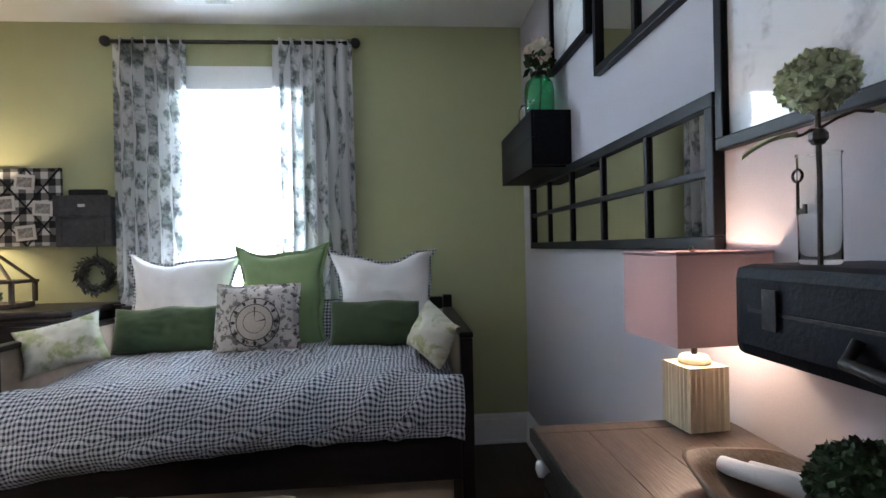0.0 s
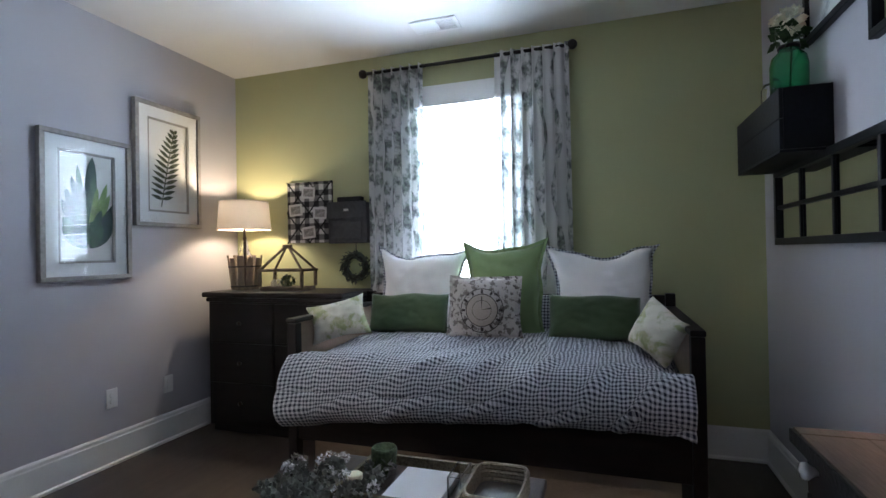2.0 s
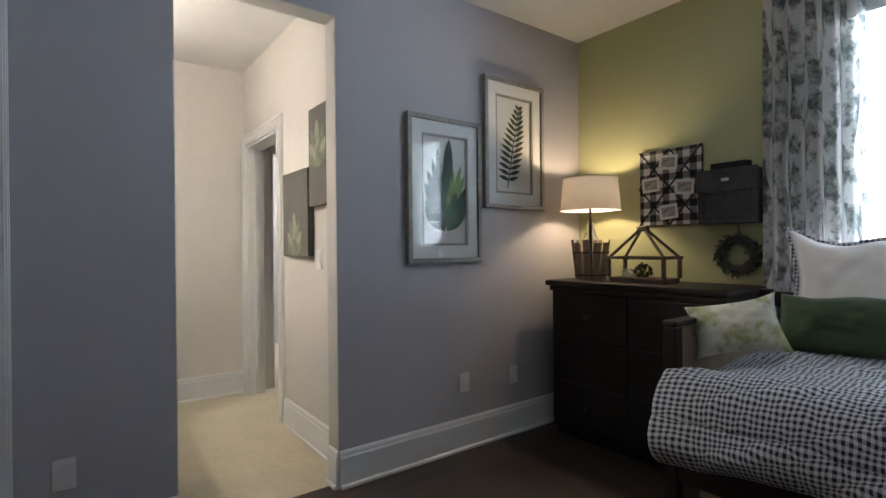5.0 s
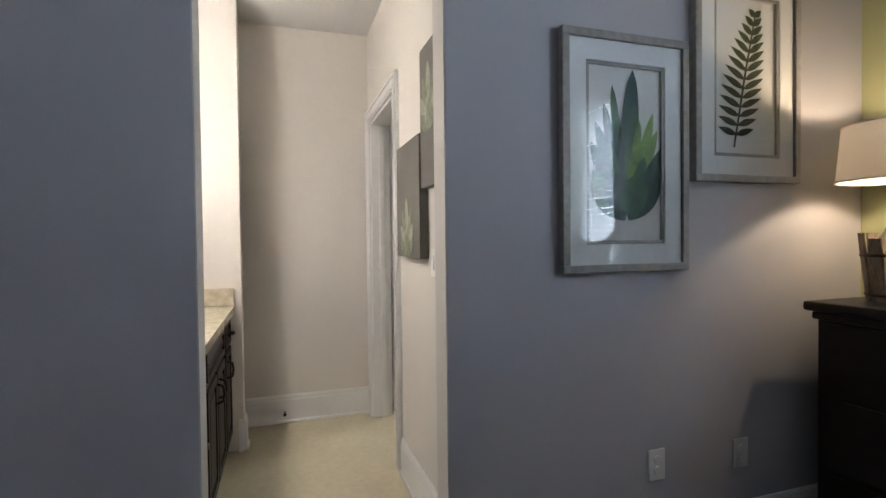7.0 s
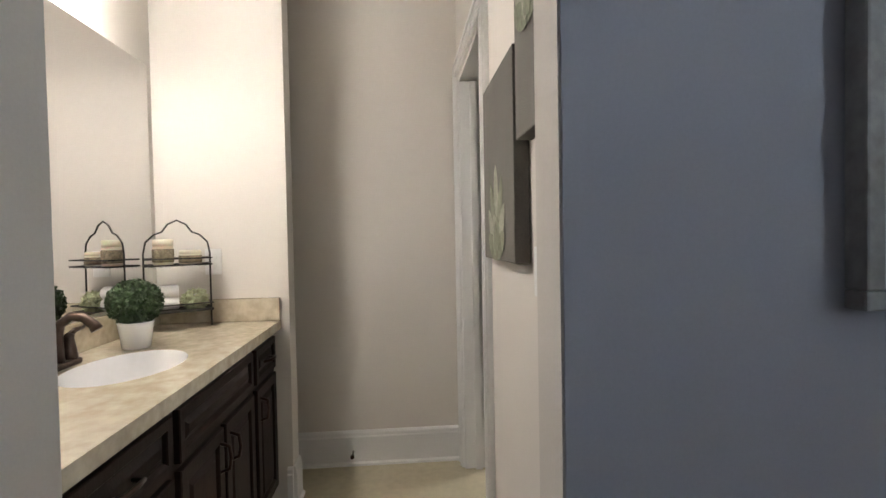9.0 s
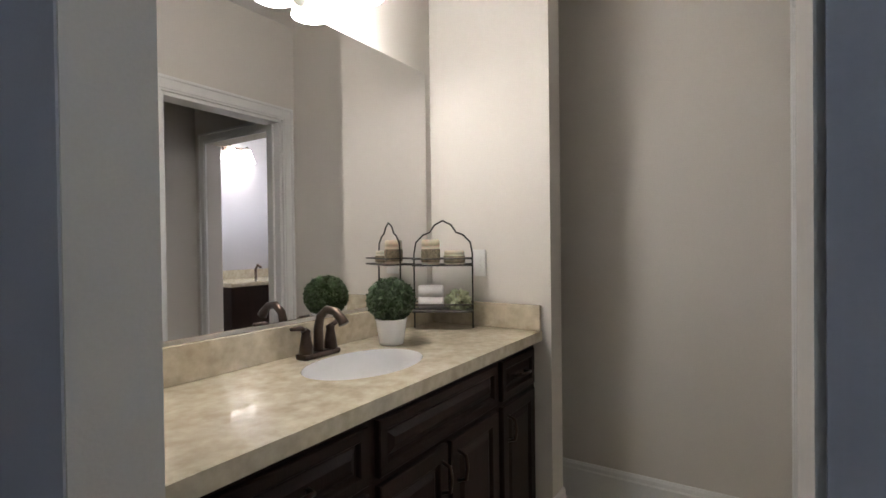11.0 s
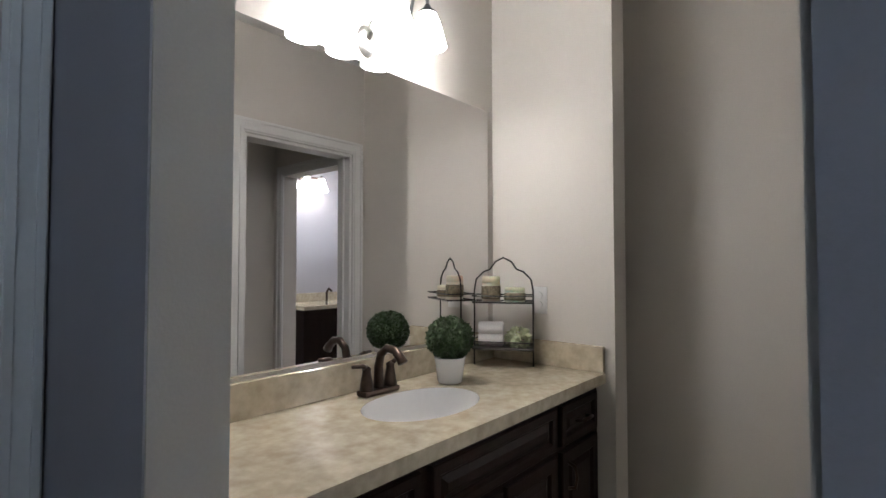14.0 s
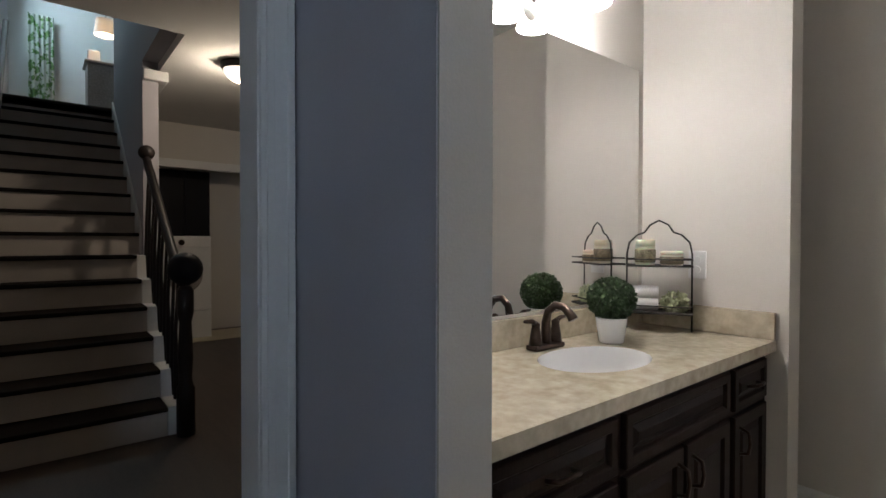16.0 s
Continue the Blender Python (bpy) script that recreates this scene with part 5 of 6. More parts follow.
cushion("lumbar_pillow", pose(2.79, 3.38, 0.885, -16, 0, -1), 0.47, 0.24, 0.13, DARKGREEN, "dark green linen lumbar cushion", None, 0.02, 6)
cushion("print_pillow", pose(1.415, 3.08, 0.88, -20, -13, 22), 0.33, 0.235, 0.15, CREAMPRINT, "cream and green leaf-print cushion leaning on the arm", None, 0.12, 7)
cushion("print_pillow", pose(3.085, 3.08, 0.860, -14, 24, -52), 0.25, 0.24, 0.17, CREAMPRINT, "cream and green leaf-print cushion leaning on the arm", None, 0.10, 8)

# ---- dresser corner ----
DR0, DR1, DF, DB = 0.125, 1.225, 3.435, 3.89
dres = thing("dresser", pose(0, 0, 0), "espresso wood dresser in the corner", "dresser")
part("body", box_bm(DR0 + 0.015, DF + 0.015, 0.05, DR1 - 0.015, DB, 0.955, 0.006), ESPRESSO, dres)
part("plinth", box_bm(DR0 + 0.03, DF + 0.04, 0, DR1 - 0.03, DB, 0.048), ESPRESSO, dres)
part("top", box_bm(DR0 - 0.02, DF - 0.02, 0.957, DR1 + 0.02, DB, 0.995, 0.012), ESPRESSO, dres)
part("moulding", box_bm(DR0, DF, 0.925, DR1, DB, 0.9555, 0.01), ESPRESSO, dres)
for r in range(3):
    for c in range(2):
        x0 = DR0 + 0.04 + c * 0.545
        dw = part("drawer", box_bm(x0, DF + 0.002, 0.09 + 0.28 * r, x0 + 0.525, DF + 0.016, 0.355 + 0.28 * r, 0.005), ESPRESSO, dres)
        part("knob", lathe_bm([(0, 0.028), (0.014, 0.024), (0.012, 0.012), (0.006, 0.0)], 12), BRONZE, dw, m=pose(x0 + 0.26, DF + 0.003, 0.22 + 0.28 * r, 90), smooth=True)

lamp = thing("table_lamp", pose(0.30, 3.64, 0.995), "glass table lamp with a lit drum shade in a slatted holder", "lamp")
part("shade", lathe_bm([(0.188, 0.45), (0.190, 0.45), (0.172, 0.655), (0.170, 0.655)], 40, caps=False), SHADE, lamp, "pale linen drum shade, lit", smooth=True)
part("shade_rim", tube_bm([(0.172 * math.cos(a * 0.157), 0.172 * math.sin(a * 0.157), 0.655) for a in range(40)], 0.004, 6, closed=True), SHADE, lamp)
part("shade_rim", tube_bm([(0.190 * math.cos(a * 0.157), 0.190 * math.sin(a * 0.157), 0.45) for a in range(40)], 0.004, 6, closed=True), SHADE, lamp)
part("spider", boxes_bm([(-0.172, -0.003, 0.648, 0.172, 0.003, 0.652), (-0.003, -0.172, 0.648, 0.003, 0.172, 0.652)]), IRON, lamp)
part("finial", lathe_bm([(0.0, 0.65), (0.012, 0.66), (0.008, 0.675), (0, 0.685)], 12), BRONZE, lamp, smooth=True)
part("stem", tube_bm([(0, 0, 0.02), (0, 0, 0.65)], 0.008, 8), BRONZE, lamp)
part("base", lathe_bm([(0.055, 0.0), (0.055, 0.02), (0.05, 0.20), (0.06, 0.24), (0.035, 0.29), (0.02, 0.36), (0.012, 0.40)], 24), GLASS, lamp, "clear glass base", smooth=True)
SLATWOOD = material("bleached_slat_wood", (0.20, 0.155, 0.115), 0.7, vary=0.4, scale=12, grain=50, bump=0.3, stretch=(4, 4, 1))
hol = thing("slatted_candle_holder", pose(0.30, 3.64, 0.996), "weathered slatted wooden bucket round the lamp base", "holder")
for k in range(11):
    a = 2 * math.pi * k / 11
    part("slat", box_bm(-0.022, -0.005, 0.0, 0.022, 0.005, 0.235 + 0.02 * (k % 2), 0.003), SLATWOOD, hol, m=pose(0.090 * math.cos(a), 0.090 * math.sin(a), 0.005, 0, 0, math.degrees(a) + 90) @ pose(0, 0, 0, 6, 0, 0))
for z, r in ((0.03, 0.098), (0.175, 0.112)):
    part("hoop", tube_bm([(r * math.cos(a * 0.2618), r * math.sin(a * 0.2618), z) for a in range(24)], 0.006, 6, closed=True), IRON, hol)

terr = thing("house_terrarium", pose(0.66, 3.66, 0.996) @ Matrix.Diagonal((0.82, 0.86, 1.08, 1)), "weathered wood house-shaped lantern terrarium with glass", "lantern")
TW, TD = 0.215, 0.10
GREYWOOD = material("weathered_grey_wood", (0.115, 0.085, 0.06), 0.7, vary=0.35, grain=50, bump=0.3, stretch=(3, 3, 3))
part("tray", box_bm(-TW, -TD, 0, TW, TD, 0.025, 0.004), GREYWOOD, terr)
for sx in (-1, 1):
    for sy in (-1, 1):
        part("corner_post", box_bm(sx * TW - 0.012, sy * TD - 0.012, 0.026, sx * TW + 0.012, sy * TD + 0.012, 0.125, 0.002), GREYWOOD, terr)
        part("roof_bar", tube_bm([(sx * TW, sy * TD, 0.135), (sx * 0.025, sy * 0.012, 0.285)], 0.010, 6), GREYWOOD, terr)
part("eaves", boxes_bm([(-TW - 0.02, -TD - 0.015, 0.126, TW + 0.02, -TD + 0.01, 0.142), (-TW - 0.02, TD - 0.01, 0.126, TW + 0.02, TD + 0.015, 0.142), (-TW - 0.02, -TD + 0.01, 0.126, -TW + 0.01, TD - 0.01, 0.142), (TW - 0.01, -TD + 0.01, 0.126, TW + 0.02, TD - 0.01, 0.142)], 0.002), GREYWOOD, terr)
part("ridge", box_bm(-0.04, -0.02, 0.278, 0.04, 0.02, 0.305, 0.004), GREYWOOD, terr)
for s in (-1, 1):
    g = part("pane", box_bm(-TW + 0.013, s * TD - 0.001, 0.026, TW - 0.013, s * TD + 0.001, 0.125), CLEAR, terr, "clear glass pane")
    g.visible_shadow = False
part("moss", leaf_ball_bm(0.05, 200, 0.02, 12, 0.6), BOXWOOD, terr, "green moss inside").location = (0.0, 0, 0.06)
part("stones", leaf_ball_bm(0.04, 120, 0.018, 13, 0.5), PAPER, terr, "white pebbles").location = (-0.12, 0, 0.045)

memo = thing("memo_board", pose(0.70, YN - 0.003, 1.575), "black and white buffalo-check memo board with ribbons and photos", "memo board")
bm = box_uv(box_bm(-0.198, -0.022, -0.235, 0.198, 0.0, 0.235, 0.006))
part("board", bm, BUFFALO, memo)
for pts in (((-0.198, -0.235), (0.198, 0.235)), ((-0.198, 0.235), (0.198, -0.235)), ((-0.198, 0.0), (0.0, 0.235)), ((0.0, -0.235), (0.198, 0.0)), ((-0.198, 0.0), (0.0, -0.235)), ((0.0, 0.235), (0.198, 0.0))):
    (a, b), (c, d) = pts
    part("ribbon", tube_bm([(a, -0.024, b), (c, -0.024, d)], 0.005, 4), BLACKWOOD, memo)
for x, z, r in ((0.0, 0.15, 5), (-0.115, 0.02, -4), (0.10, -0.01, 4), (0.0, -0.155, -6)):
    ph = part("photo", box_bm(-0.058, -0.003, -0.045, 0.058, 0, 0.045), PAPER, memo, m=pose(x, -0.031, z, 0, r, 0))
    part("photo_image", box_bm(-0.042, -0.0045, -0.030, 0.042, -0.0031, 0.028), material("faded_photo", (0.30, 0.28, 0.26), 0.5, vary=0.6, scale=25, grain=60), ph)

bag = thing("wall_letter_box", pose(1.06, YN - 0.003, 1.49), "dark chalk-coloured hanging letter box with a flap", "letter box")
CHALK = material("dark_slate_metal", (0.035, 0.034, 0.038), 0.6, vary=0.5, scale=8, grain=40, bump=0.15)
part("body", boxes_bm([(-0.16, -0.085, -0.16, 0.16, 0, 0.14)], 0.012), CHALK, bag)
part("flap", box_bm(-0.163, -0.097, 0.02, 0.163, -0.087, 0.145, 0.005), CHALK, bag)
part("back_lip", box_bm(-0.10, -0.055, 0.141, 0.10, -0.0, 0.185, 0.008), BLACKWOOD, bag)
part("latch", box_bm(-0.02, -0.102, 0.075, 0.02, -0.0975, 0.092, 0.002), PAPER, bag, "small pale label")
part("panel_rim", tube_bm([(-0.12, -0.088, -0.13), (0.12, -0.088, -0.13), (0.12, -0.088, 0.0), (-0.12, -0.088, 0.0)], 0.004, 5, closed=True), CHALK, bag)
wre = thing("small_wreath", pose(1.095, YN - 0.03, 1.155), "small dark twig wreath hanging below the letter box", "wreath")
rng = random.Random(4)
bm = bmesh.new()
for k in range(420):
    a = rng.uniform(0, 6.28)
    r = 0.082 + rng.uniform(-0.028, 0.028)
    p = Vector((r * math.cos(a), rng.uniform(-0.028, 0.02), r * math.sin(a)))
    d = Vector((math.cos(a + rng.uniform(0.3, 2)), rng.uniform(-0.6, 0.2), math.sin(a + rng.uniform(0.3, 2)))) * 0.035
    q = d.orthogonal().normalized() * 0.006
    bm.faces.new([bm.verts.new(p), bm.verts.new(p + d * 0.5 + q), bm.verts.new(p + d), bm.verts.new(p + d * 0.5 - q)])
part("foliage", bm, material("dark_twig", (0.05, 0.055, 0.045), 0.8, vary=0.4, scale=40), wre)
part("ring", tube_bm([(0.082 * math.cos(a * 0.2618), 0, 0.082 * math.sin(a * 0.2618)) for a in range(24)], 0.022, 8, closed=True), IRON, wre, smooth=True)
part("hanger", tube_bm([(0, 0.01, 0.08), (0, 0.01, 0.18)], 0.003, 5), IRON, wre)

# ---- east wall ----
mw = thing("window_pane_mirror", pose(XE - 0.002, 2.762, 1.4515), "long black window-pane mirror with ten panes", "mirror")
L2, H2 = 0.885, 0.194
part("glass", box_bm(-0.012, -L2 + 0.03, -H2 + 0.03, -0.006, L2 - 0.03, H2 - 0.03), OLDMIRROR, mw, "mirror panes")
for b in ((-0.03, -L2, H2 - 0.035, 0, L2, H2), (-0.03, -L2, -H2, 0, L2, -H2 + 0.035), (-0.03, -L2, -H2 + 0.035, 0, -L2 + 0.035, H2 - 0.035), (-0.03, L2 - 0.035, -H2 + 0.035, 0, L2, H2 - 0.035)):
    part("frame_bar", box_bm(*b, bevel=0.004), FRAMEBLACK, mw)
part("muntin", box_bm(-0.024, -L2 + 0.035, -0.010, -0.0125, L2 - 0.035, 0.010, 0.003), FRAMEBLACK, mw)
for k in range(1, 5):
    y = -L2 + 2 * L2 * k / 5
    part("muntin", box_bm(-0.0235, y - 0.010, -H2 + 0.035, -0.0126, y + 0.010, H2 - 0.035, 0.003), FRAMEBLACK, mw)


def dark_frame(name, y0, y1, z0, z1, label, fill, category):
    f = thing(name, pose(XE - 0.002, 0.5 * (y0 + y1), 0.5 * (z0 + z1)), label, category, "black frames on the east wall")
    hy, hz = 0.5 * (y1 - y0), 0.5 * (z1 - z0)
    for b in ((-0.03, -hy, hz - 0.03, 0, hy, hz), (-0.03, -hy, -hz, 0, hy, -hz + 0.03), (-0.03, -hy, -hz + 0.03, 0, -hy + 0.03, hz - 0.03), (-0.03, hy - 0.03, -hz + 0.03, 0, hy, hz - 0.03)):
        part("frame_bar", box_bm(*b, bevel=0.004), FRAMEBLACK, f)
    part("art" if category == "picture" else "glass", box_bm(-0.012, -hy + 0.03, -hz + 0.03, -0.006, hy - 0.03, hz - 0.03), fill, f)
    return f, hy, hz


m2, hy, hz = dark_frame("pane_mirror_upper", 1.63, 2.62, 1.935, 2.56, "black framed pane mirror hung high", OLDMIRROR, "mirror")
for k in (1, 2):
    part("muntin", box_bm(-0.026, -hy + 2 * hy * k / 3 - 0.012, -hz + 0.03, -0.0125, -hy + 2 * hy * k / 3 + 0.012, hz - 0.03, 0.003), FRAMEBLACK, m2)
part("muntin", box_bm(-0.025, -hy + 0.03, -0.012, -0.0126, hy - 0.03, 0.012, 0.003), FRAMEBLACK, m2)
SKETCH = printed("pencil_sketch", (0.66, 0.66, 0.66), (0.22, 0.22, 0.24), (0.42, 0.42, 0.44), 7, (1, 1, 1), 0.56, 0.72, uv=False)
s1, hy, hz = dark_frame("sketch_picture", 1.05, 1.868, 1.497, 2.07, "thin black framed pencil sketch behind glass", SKETCH, "picture")
g = part("glazing", box_bm(-0.020, -hy + 0.03, -hz + 0.03, -0.018, hy - 0.03, hz - 0.03), CLEAR, s1)
g.visible_shadow = False
s2, hy, hz = dark_frame("sketch_picture", 2.69, 3.19, 2.135, 2.60, "thin black framed pencil sketch behind glass", SKETCH, "picture")

wb = thing("wall_crate_shelf", pose(XE - 0.002, 3.315, 1.637), "black wooden crate mounted on the wall as a shelf", "shelf")
for b in ((-0.190, -0.345, 0, 0, 0.345, 0.012), (-0.190, -0.345, 0.0125, -0.175, 0.345, 0.140), (-0.190, -0.345, 0.142, -0.175, 0.345, 0.268), (-0.1745, -0.345, 0.0125, 0, -0.330, 0.268), (-0.1745, 0.330, 0.0125, 0, 0.345, 0.268), (-0.1745, -0.3295, 0.24, 0, 0.3295, 0.255)):
    part("board", box_bm(*b, bevel=0.003), BLACKWOOD, wb)
jar = thing("green_glass_jar", pose(XE - 0.10, 3.145, 1.893), "green glass demijohn jar with a wire handle", "jar")
part("body", lathe_bm([(0.060, 0), (0.072, 0.01), (0.074, 0.15), (0.066, 0.19), (0.040, 0.215), (0.038, 0.24), (0.035, 0.24), (0.037, 0.21), (0.062, 0.185), (0.070, 0.15), (0.068, 0.012), (0.0, 0.008)], 28), GREENGLASS, jar, smooth=True)
part("collar", lathe_bm([(0.042, 0.222), (0.044, 0.23), (0.042, 0.24)], 20), IRON, jar, "rusty wire collar", smooth=True)
jar2 = thing("small_glass_jar", pose(XE - 0.12, 3.33, 1.893), "small clear glass jar on the crate shelf", "jar")
part("body", lathe_bm([(0.035, 0), (0.042, 0.01), (0.042, 0.10), (0.03, 0.13), (0.028, 0.13), (0.038, 0.1), (0.038, 0.012), (0, 0.008)], 20), GLASS, jar2, smooth=True)
fl2 = thing("cream_flower", pose(XE - 0.10, 3.145, 1.902), "cream flower with dark leaves standing in the green jar", "flower")
part("bloom", leaf_ball_bm(0.05, 200, 0.03, 21, 0.8), WAX, fl2, "cream petals").location = (0.0, 0.0, 0.34)
part("stem", tube_bm([(0, 0, 0.0), (0.01, 0, 0.2), (0, 0, 0.33)], 0.004, 6), BOXWOOD, fl2)
part("leaf", leaf_ball_bm(0.045, 24, 0.06, 22, 0.6), BOXWOOD, fl2).location = (0, 0, 0.27)

# ---- console ----
con = thing("console_table", pose(0, 0, 0), "long worn oak console table with dark base", "table")
CX0, CX1, CY0, CY1, CZ = 3.248, XE - 0.03, 0.75, 1.868, 0.855
for k in range(4):
    w = (CX1 - CX0) / 4
    part("plank", box_bm(CX0 + w * k + 0.0004, CY0, CZ - 0.035, CX0 + w * (k + 1) - 0.0004, CY1 - 0.05, CZ, 0.0015), TABLEWOOD, con)
part("breadboard_end", box_bm(CX0, CY1 - 0.048, CZ - 0.035, CX1, CY1, CZ, 0.004), TABLEWOOD, con)
part("apron", boxes_bm([(CX0 + 0.02, CY0 + 0.02, CZ - 0.13, CX0 + 0.045, CY1 - 0.02, CZ - 0.037), (CX0 + 0.045, CY1 - 0.045, CZ - 0.13, CX1, CY1 - 0.02, CZ - 0.037)], 0.003), ESPRESSO, con)
for x in (CX0 + 0.018, CX1 - 0.06):
    for y in (CY0 + 0.02, CY1 - 0.08):
        part("leg", box_bm(x, y, 0, x + 0.06, y + 0.06, CZ - 0.131, 0.005), ESPRESSO, con)
part("edge_band", box_bm(CX0 - 0.006, CY0, CZ - 0.033, CX0 - 0.001, CY1, CZ - 0.004, 0.001), IRON, con, "dark metal edge")

part("knob", lathe_bm([(0.0, 0.034), (0.016, 0.030), (0.019, 0.020), (0.010, 0.008), (0.008, 0.0)], 16), PORCELAIN, con, "white ceramic knob", m=pose(CX0 + 0.019, 1.787, CZ - 0.065, 0, -90, 0), smooth=True)

cl = thing("fluted_block_lamp", pose(3.622, 1.822, CZ + 0.001), "cream fluted block lamp with a square rose shade", "lamp")
bm = bmesh.new()
prof, hw, fl = [], 0.047, 0.004
for s in range(4):
    for k in range(15):
        u = -1 + 2 * k / 15
        d = hw + fl * abs(math.sin(u * 3.5 * math.pi))
        prof.append(Matrix.Rotation(s * math.pi / 2, 3, "Z") @ Vector((d, u * hw, 0)))
for z in (0.0, 0.143):
    for p in prof:
        bm.verts.new((p.x, p.y, z))
bm.verts.ensure_lookup_table()
n = len(prof)
for k in range(n):
    bm.faces.new((bm.verts[k], bm.verts[(k + 1) % n], bm.verts[n + (k + 1) % n], bm.verts[n + k]))
bm.faces.new([bm.verts[k] for k in range(n)][::-1]), bm.faces.new([bm.verts[n + k] for k in range(n)])
CREAMSTONE = material("cream_marbled_ceramic", (0.56, 0.52, 0.36), 0.4, vary=0.2, scale=12, grain=60, stretch=(1, 1, 0.2), bump=0.05)
part("body", bm, CREAMSTONE, cl, m=pose(0, 0, 0, 0, 0, 4))
part("cap", lathe_bm([(0.034, 0.144), (0.036, 0.150), (0.030, 0.162), (0, 0.164)], 28), CREAMSTONE, cl, smooth=True)
part("stem", tube_bm([(0, 0, 0.164), (0, 0, 0.398)], 0.007, 8), BRONZE, cl)
SH = pose(0, 0, 0, 0, 0, 3)
a, b = 0.112, 0.110
bm = bmesh.new()
lo = [bm.verts.new((sx * a, sy * a, 0.203)) for sx, sy in ((-1, -1), (1, -1), (1, 1), (-1, 1))]
hi = [bm.verts.new((sx * b, sy * b, 0.398)) for sx, sy in ((-1, -1), (1, -1), (1, 1), (-1, 1))]
for k in range(4):
    bm.faces.new((lo[k], lo[(k + 1) % 4], hi[(k + 1) % 4], hi[k]))
part("shade", bm, PINKSHADE, cl, "square rose linen shade", m=SH)
part("shade_trim", tube_bm([(sx * b, sy * b, 0.399) for sx, sy in ((-1, -1), (1, -1), (1, 1), (-1, 1))], 0.004, 6, closed=True), PINKSHADE, cl, m=SH)
part("finial", sphere_bm(0.008, 1, 8), BRONZE, cl).location = (0, 0, 0.406)

CASEHIDE = material("black_grained_hide", (0.0045, 0.005, 0.009), 0.5, vary=0.25, grain=140, bump=0.1, spec=0.12)
bracket = thing("suitcase_wall_shelf", pose(3.618, 1.149, 1.097), "black vintage suitcase half mounted as a wall shelf", "suitcase")
part("body", boxes_bm([(-0.125, -0.42, -0.002, 0.122, 0.35, 0.146)], 0.022), CASEHIDE, bracket)
part("lid_seam", box_bm(-0.1275, -0.40, 0.072, -0.1255, 0.31, 0.077), IRON, bracket)
for y in (0.26, -0.28):
    lt = part("latch", box_bm(-0.131, y - 0.014, 0.050, -0.1280, y + 0.014, 0.110, 0.001), IRON, bracket, "metal latch")
part("handle", tube_bm([(-0.126, 0.12, 0.06), (-0.145, 0.12, 0.035), (-0.15, 0.06, 0.03), (-0.145, 0.0, 0.035), (-0.126, 0.0, 0.06)], 0.008, 8), IRON, bracket, smooth=True)
vas = thing("glass_bottle_vase", pose(3.553, 1.39, 1.2440) @ Matrix.Scale(0.85, 4), "clear straight-sided glass vase on the suitcase shelf", "vase")
part("body", lathe_bm([(0.028, 0), (0.031, 0.005), (0.031, 0.180), (0.033, 0.185), (0.031, 0.185), (0.0295, 0.179), (0.0295, 0.008), (0, 0.007)], 32), thin_glass("thin_bottle_glass"), vas, smooth=True)
part("rim", tube_bm([(0.032 * math.cos(a * 0.2618), 0.032 * math.sin(a * 0.2618), 0.186) for a in range(24)], 0.0012, 6, closed=True), bpy.data.materials["thin_bottle_glass"], vas, "rolled glass rim", smooth=True)
fl = thing("hydrangea", pose(3.553, 1.39, 1.2445) @ Matrix.Scale(1.1, 4), "green hydrangea head on a brown stem with leaves", "flower")
GREENPETAL = material("green_hydrangea_petal", (0.66, 0.68, 0.42), 0.7, vary=0.35, scale=25, grain=90)
part("stem", tube_bm([(0, 0, 0), (0.004, 0.003, 0.1), (0, 0, 0.215)], 0.0035, 6), TABLEWOOD, fl, "brown woody stem")
part("bloom", leaf_ball_bm(0.038, 900, 0.013, 31, 0.78), GREENPETAL, fl, "ruffled green petals").location = (0, 0, 0.238)
part("bloom_core", sphere_bm(0.034, 0.76, 14), GREENPETAL, fl).location = (0, 0, 0.238)
part("knot", sphere_bm(0.012, 1.0, 10), TABLEWOOD, fl).location = (0.0, 0, 0.165)
for sx, reach, dip in ((-1, 0.030, -0.012), (1, 0.078, 0.020)):
    part("twig", tube_bm([(0, 0, 0.175), (sx * 0.35 * reach, 0, 0.180 + 0.5 * dip), (sx * 0.7 * reach, 0, 0.180 + dip), (sx * reach, 0, 0.178 + dip)], 0.0022, 6), TABLEWOOD, fl, "brown woody twig")
    lf = grid_bm(6, 10, lambda u, v: Vector((sx * (reach + 0.075 * v), 0.026 * (u - 0.5) * math.sin(math.pi * min(1, 0.06 + v ** 0.8 * 0.94)), 0.178 + dip - 0.030 * v * v + 0.010 * abs(u - 0.5))))
    md = part("leaf", lf, GREENPETAL, fl, "curling pale green leaf", smooth=True).modifiers.new("thick", "SOLIDIFY")
    md.thickness = 0.0008
key = thing("old_key", pose(3.533, 1.405, 1.336) @ Matrix.Scale(0.7, 4), "old dark iron key hanging by twine from the stem", "key")
part("bow", tube_bm([(0, 0.013 * math.cos(a * 0.5236), 0.052 + 0.013 * math.sin(a * 0.5236)) for a in range(12)], 0.003, 6, closed=True), IRON, key)
part("shank", tube_bm([(0, 0, 0.039), (0, 0, -0.03)], 0.0035, 6), IRON, key)
part("bit", boxes_bm([(-0.002, -0.022, -0.028, 0.002, 0, -0.016), (-0.002, -0.022, -0.016, 0.002, -0.014, -0.008)]), IRON, key)
part("twine", tube_bm([(0, 0, 0.065), (0.015, 0.02, 0.095)], 0.002, 5), WICKER, key)
bowl = thing("dough_bowl", pose(3.491, 1.328, CZ + 0.001, 0, 0, -10.5), "long carved wooden dough bowl on the console", "bowl")
bm = bmesh.new()
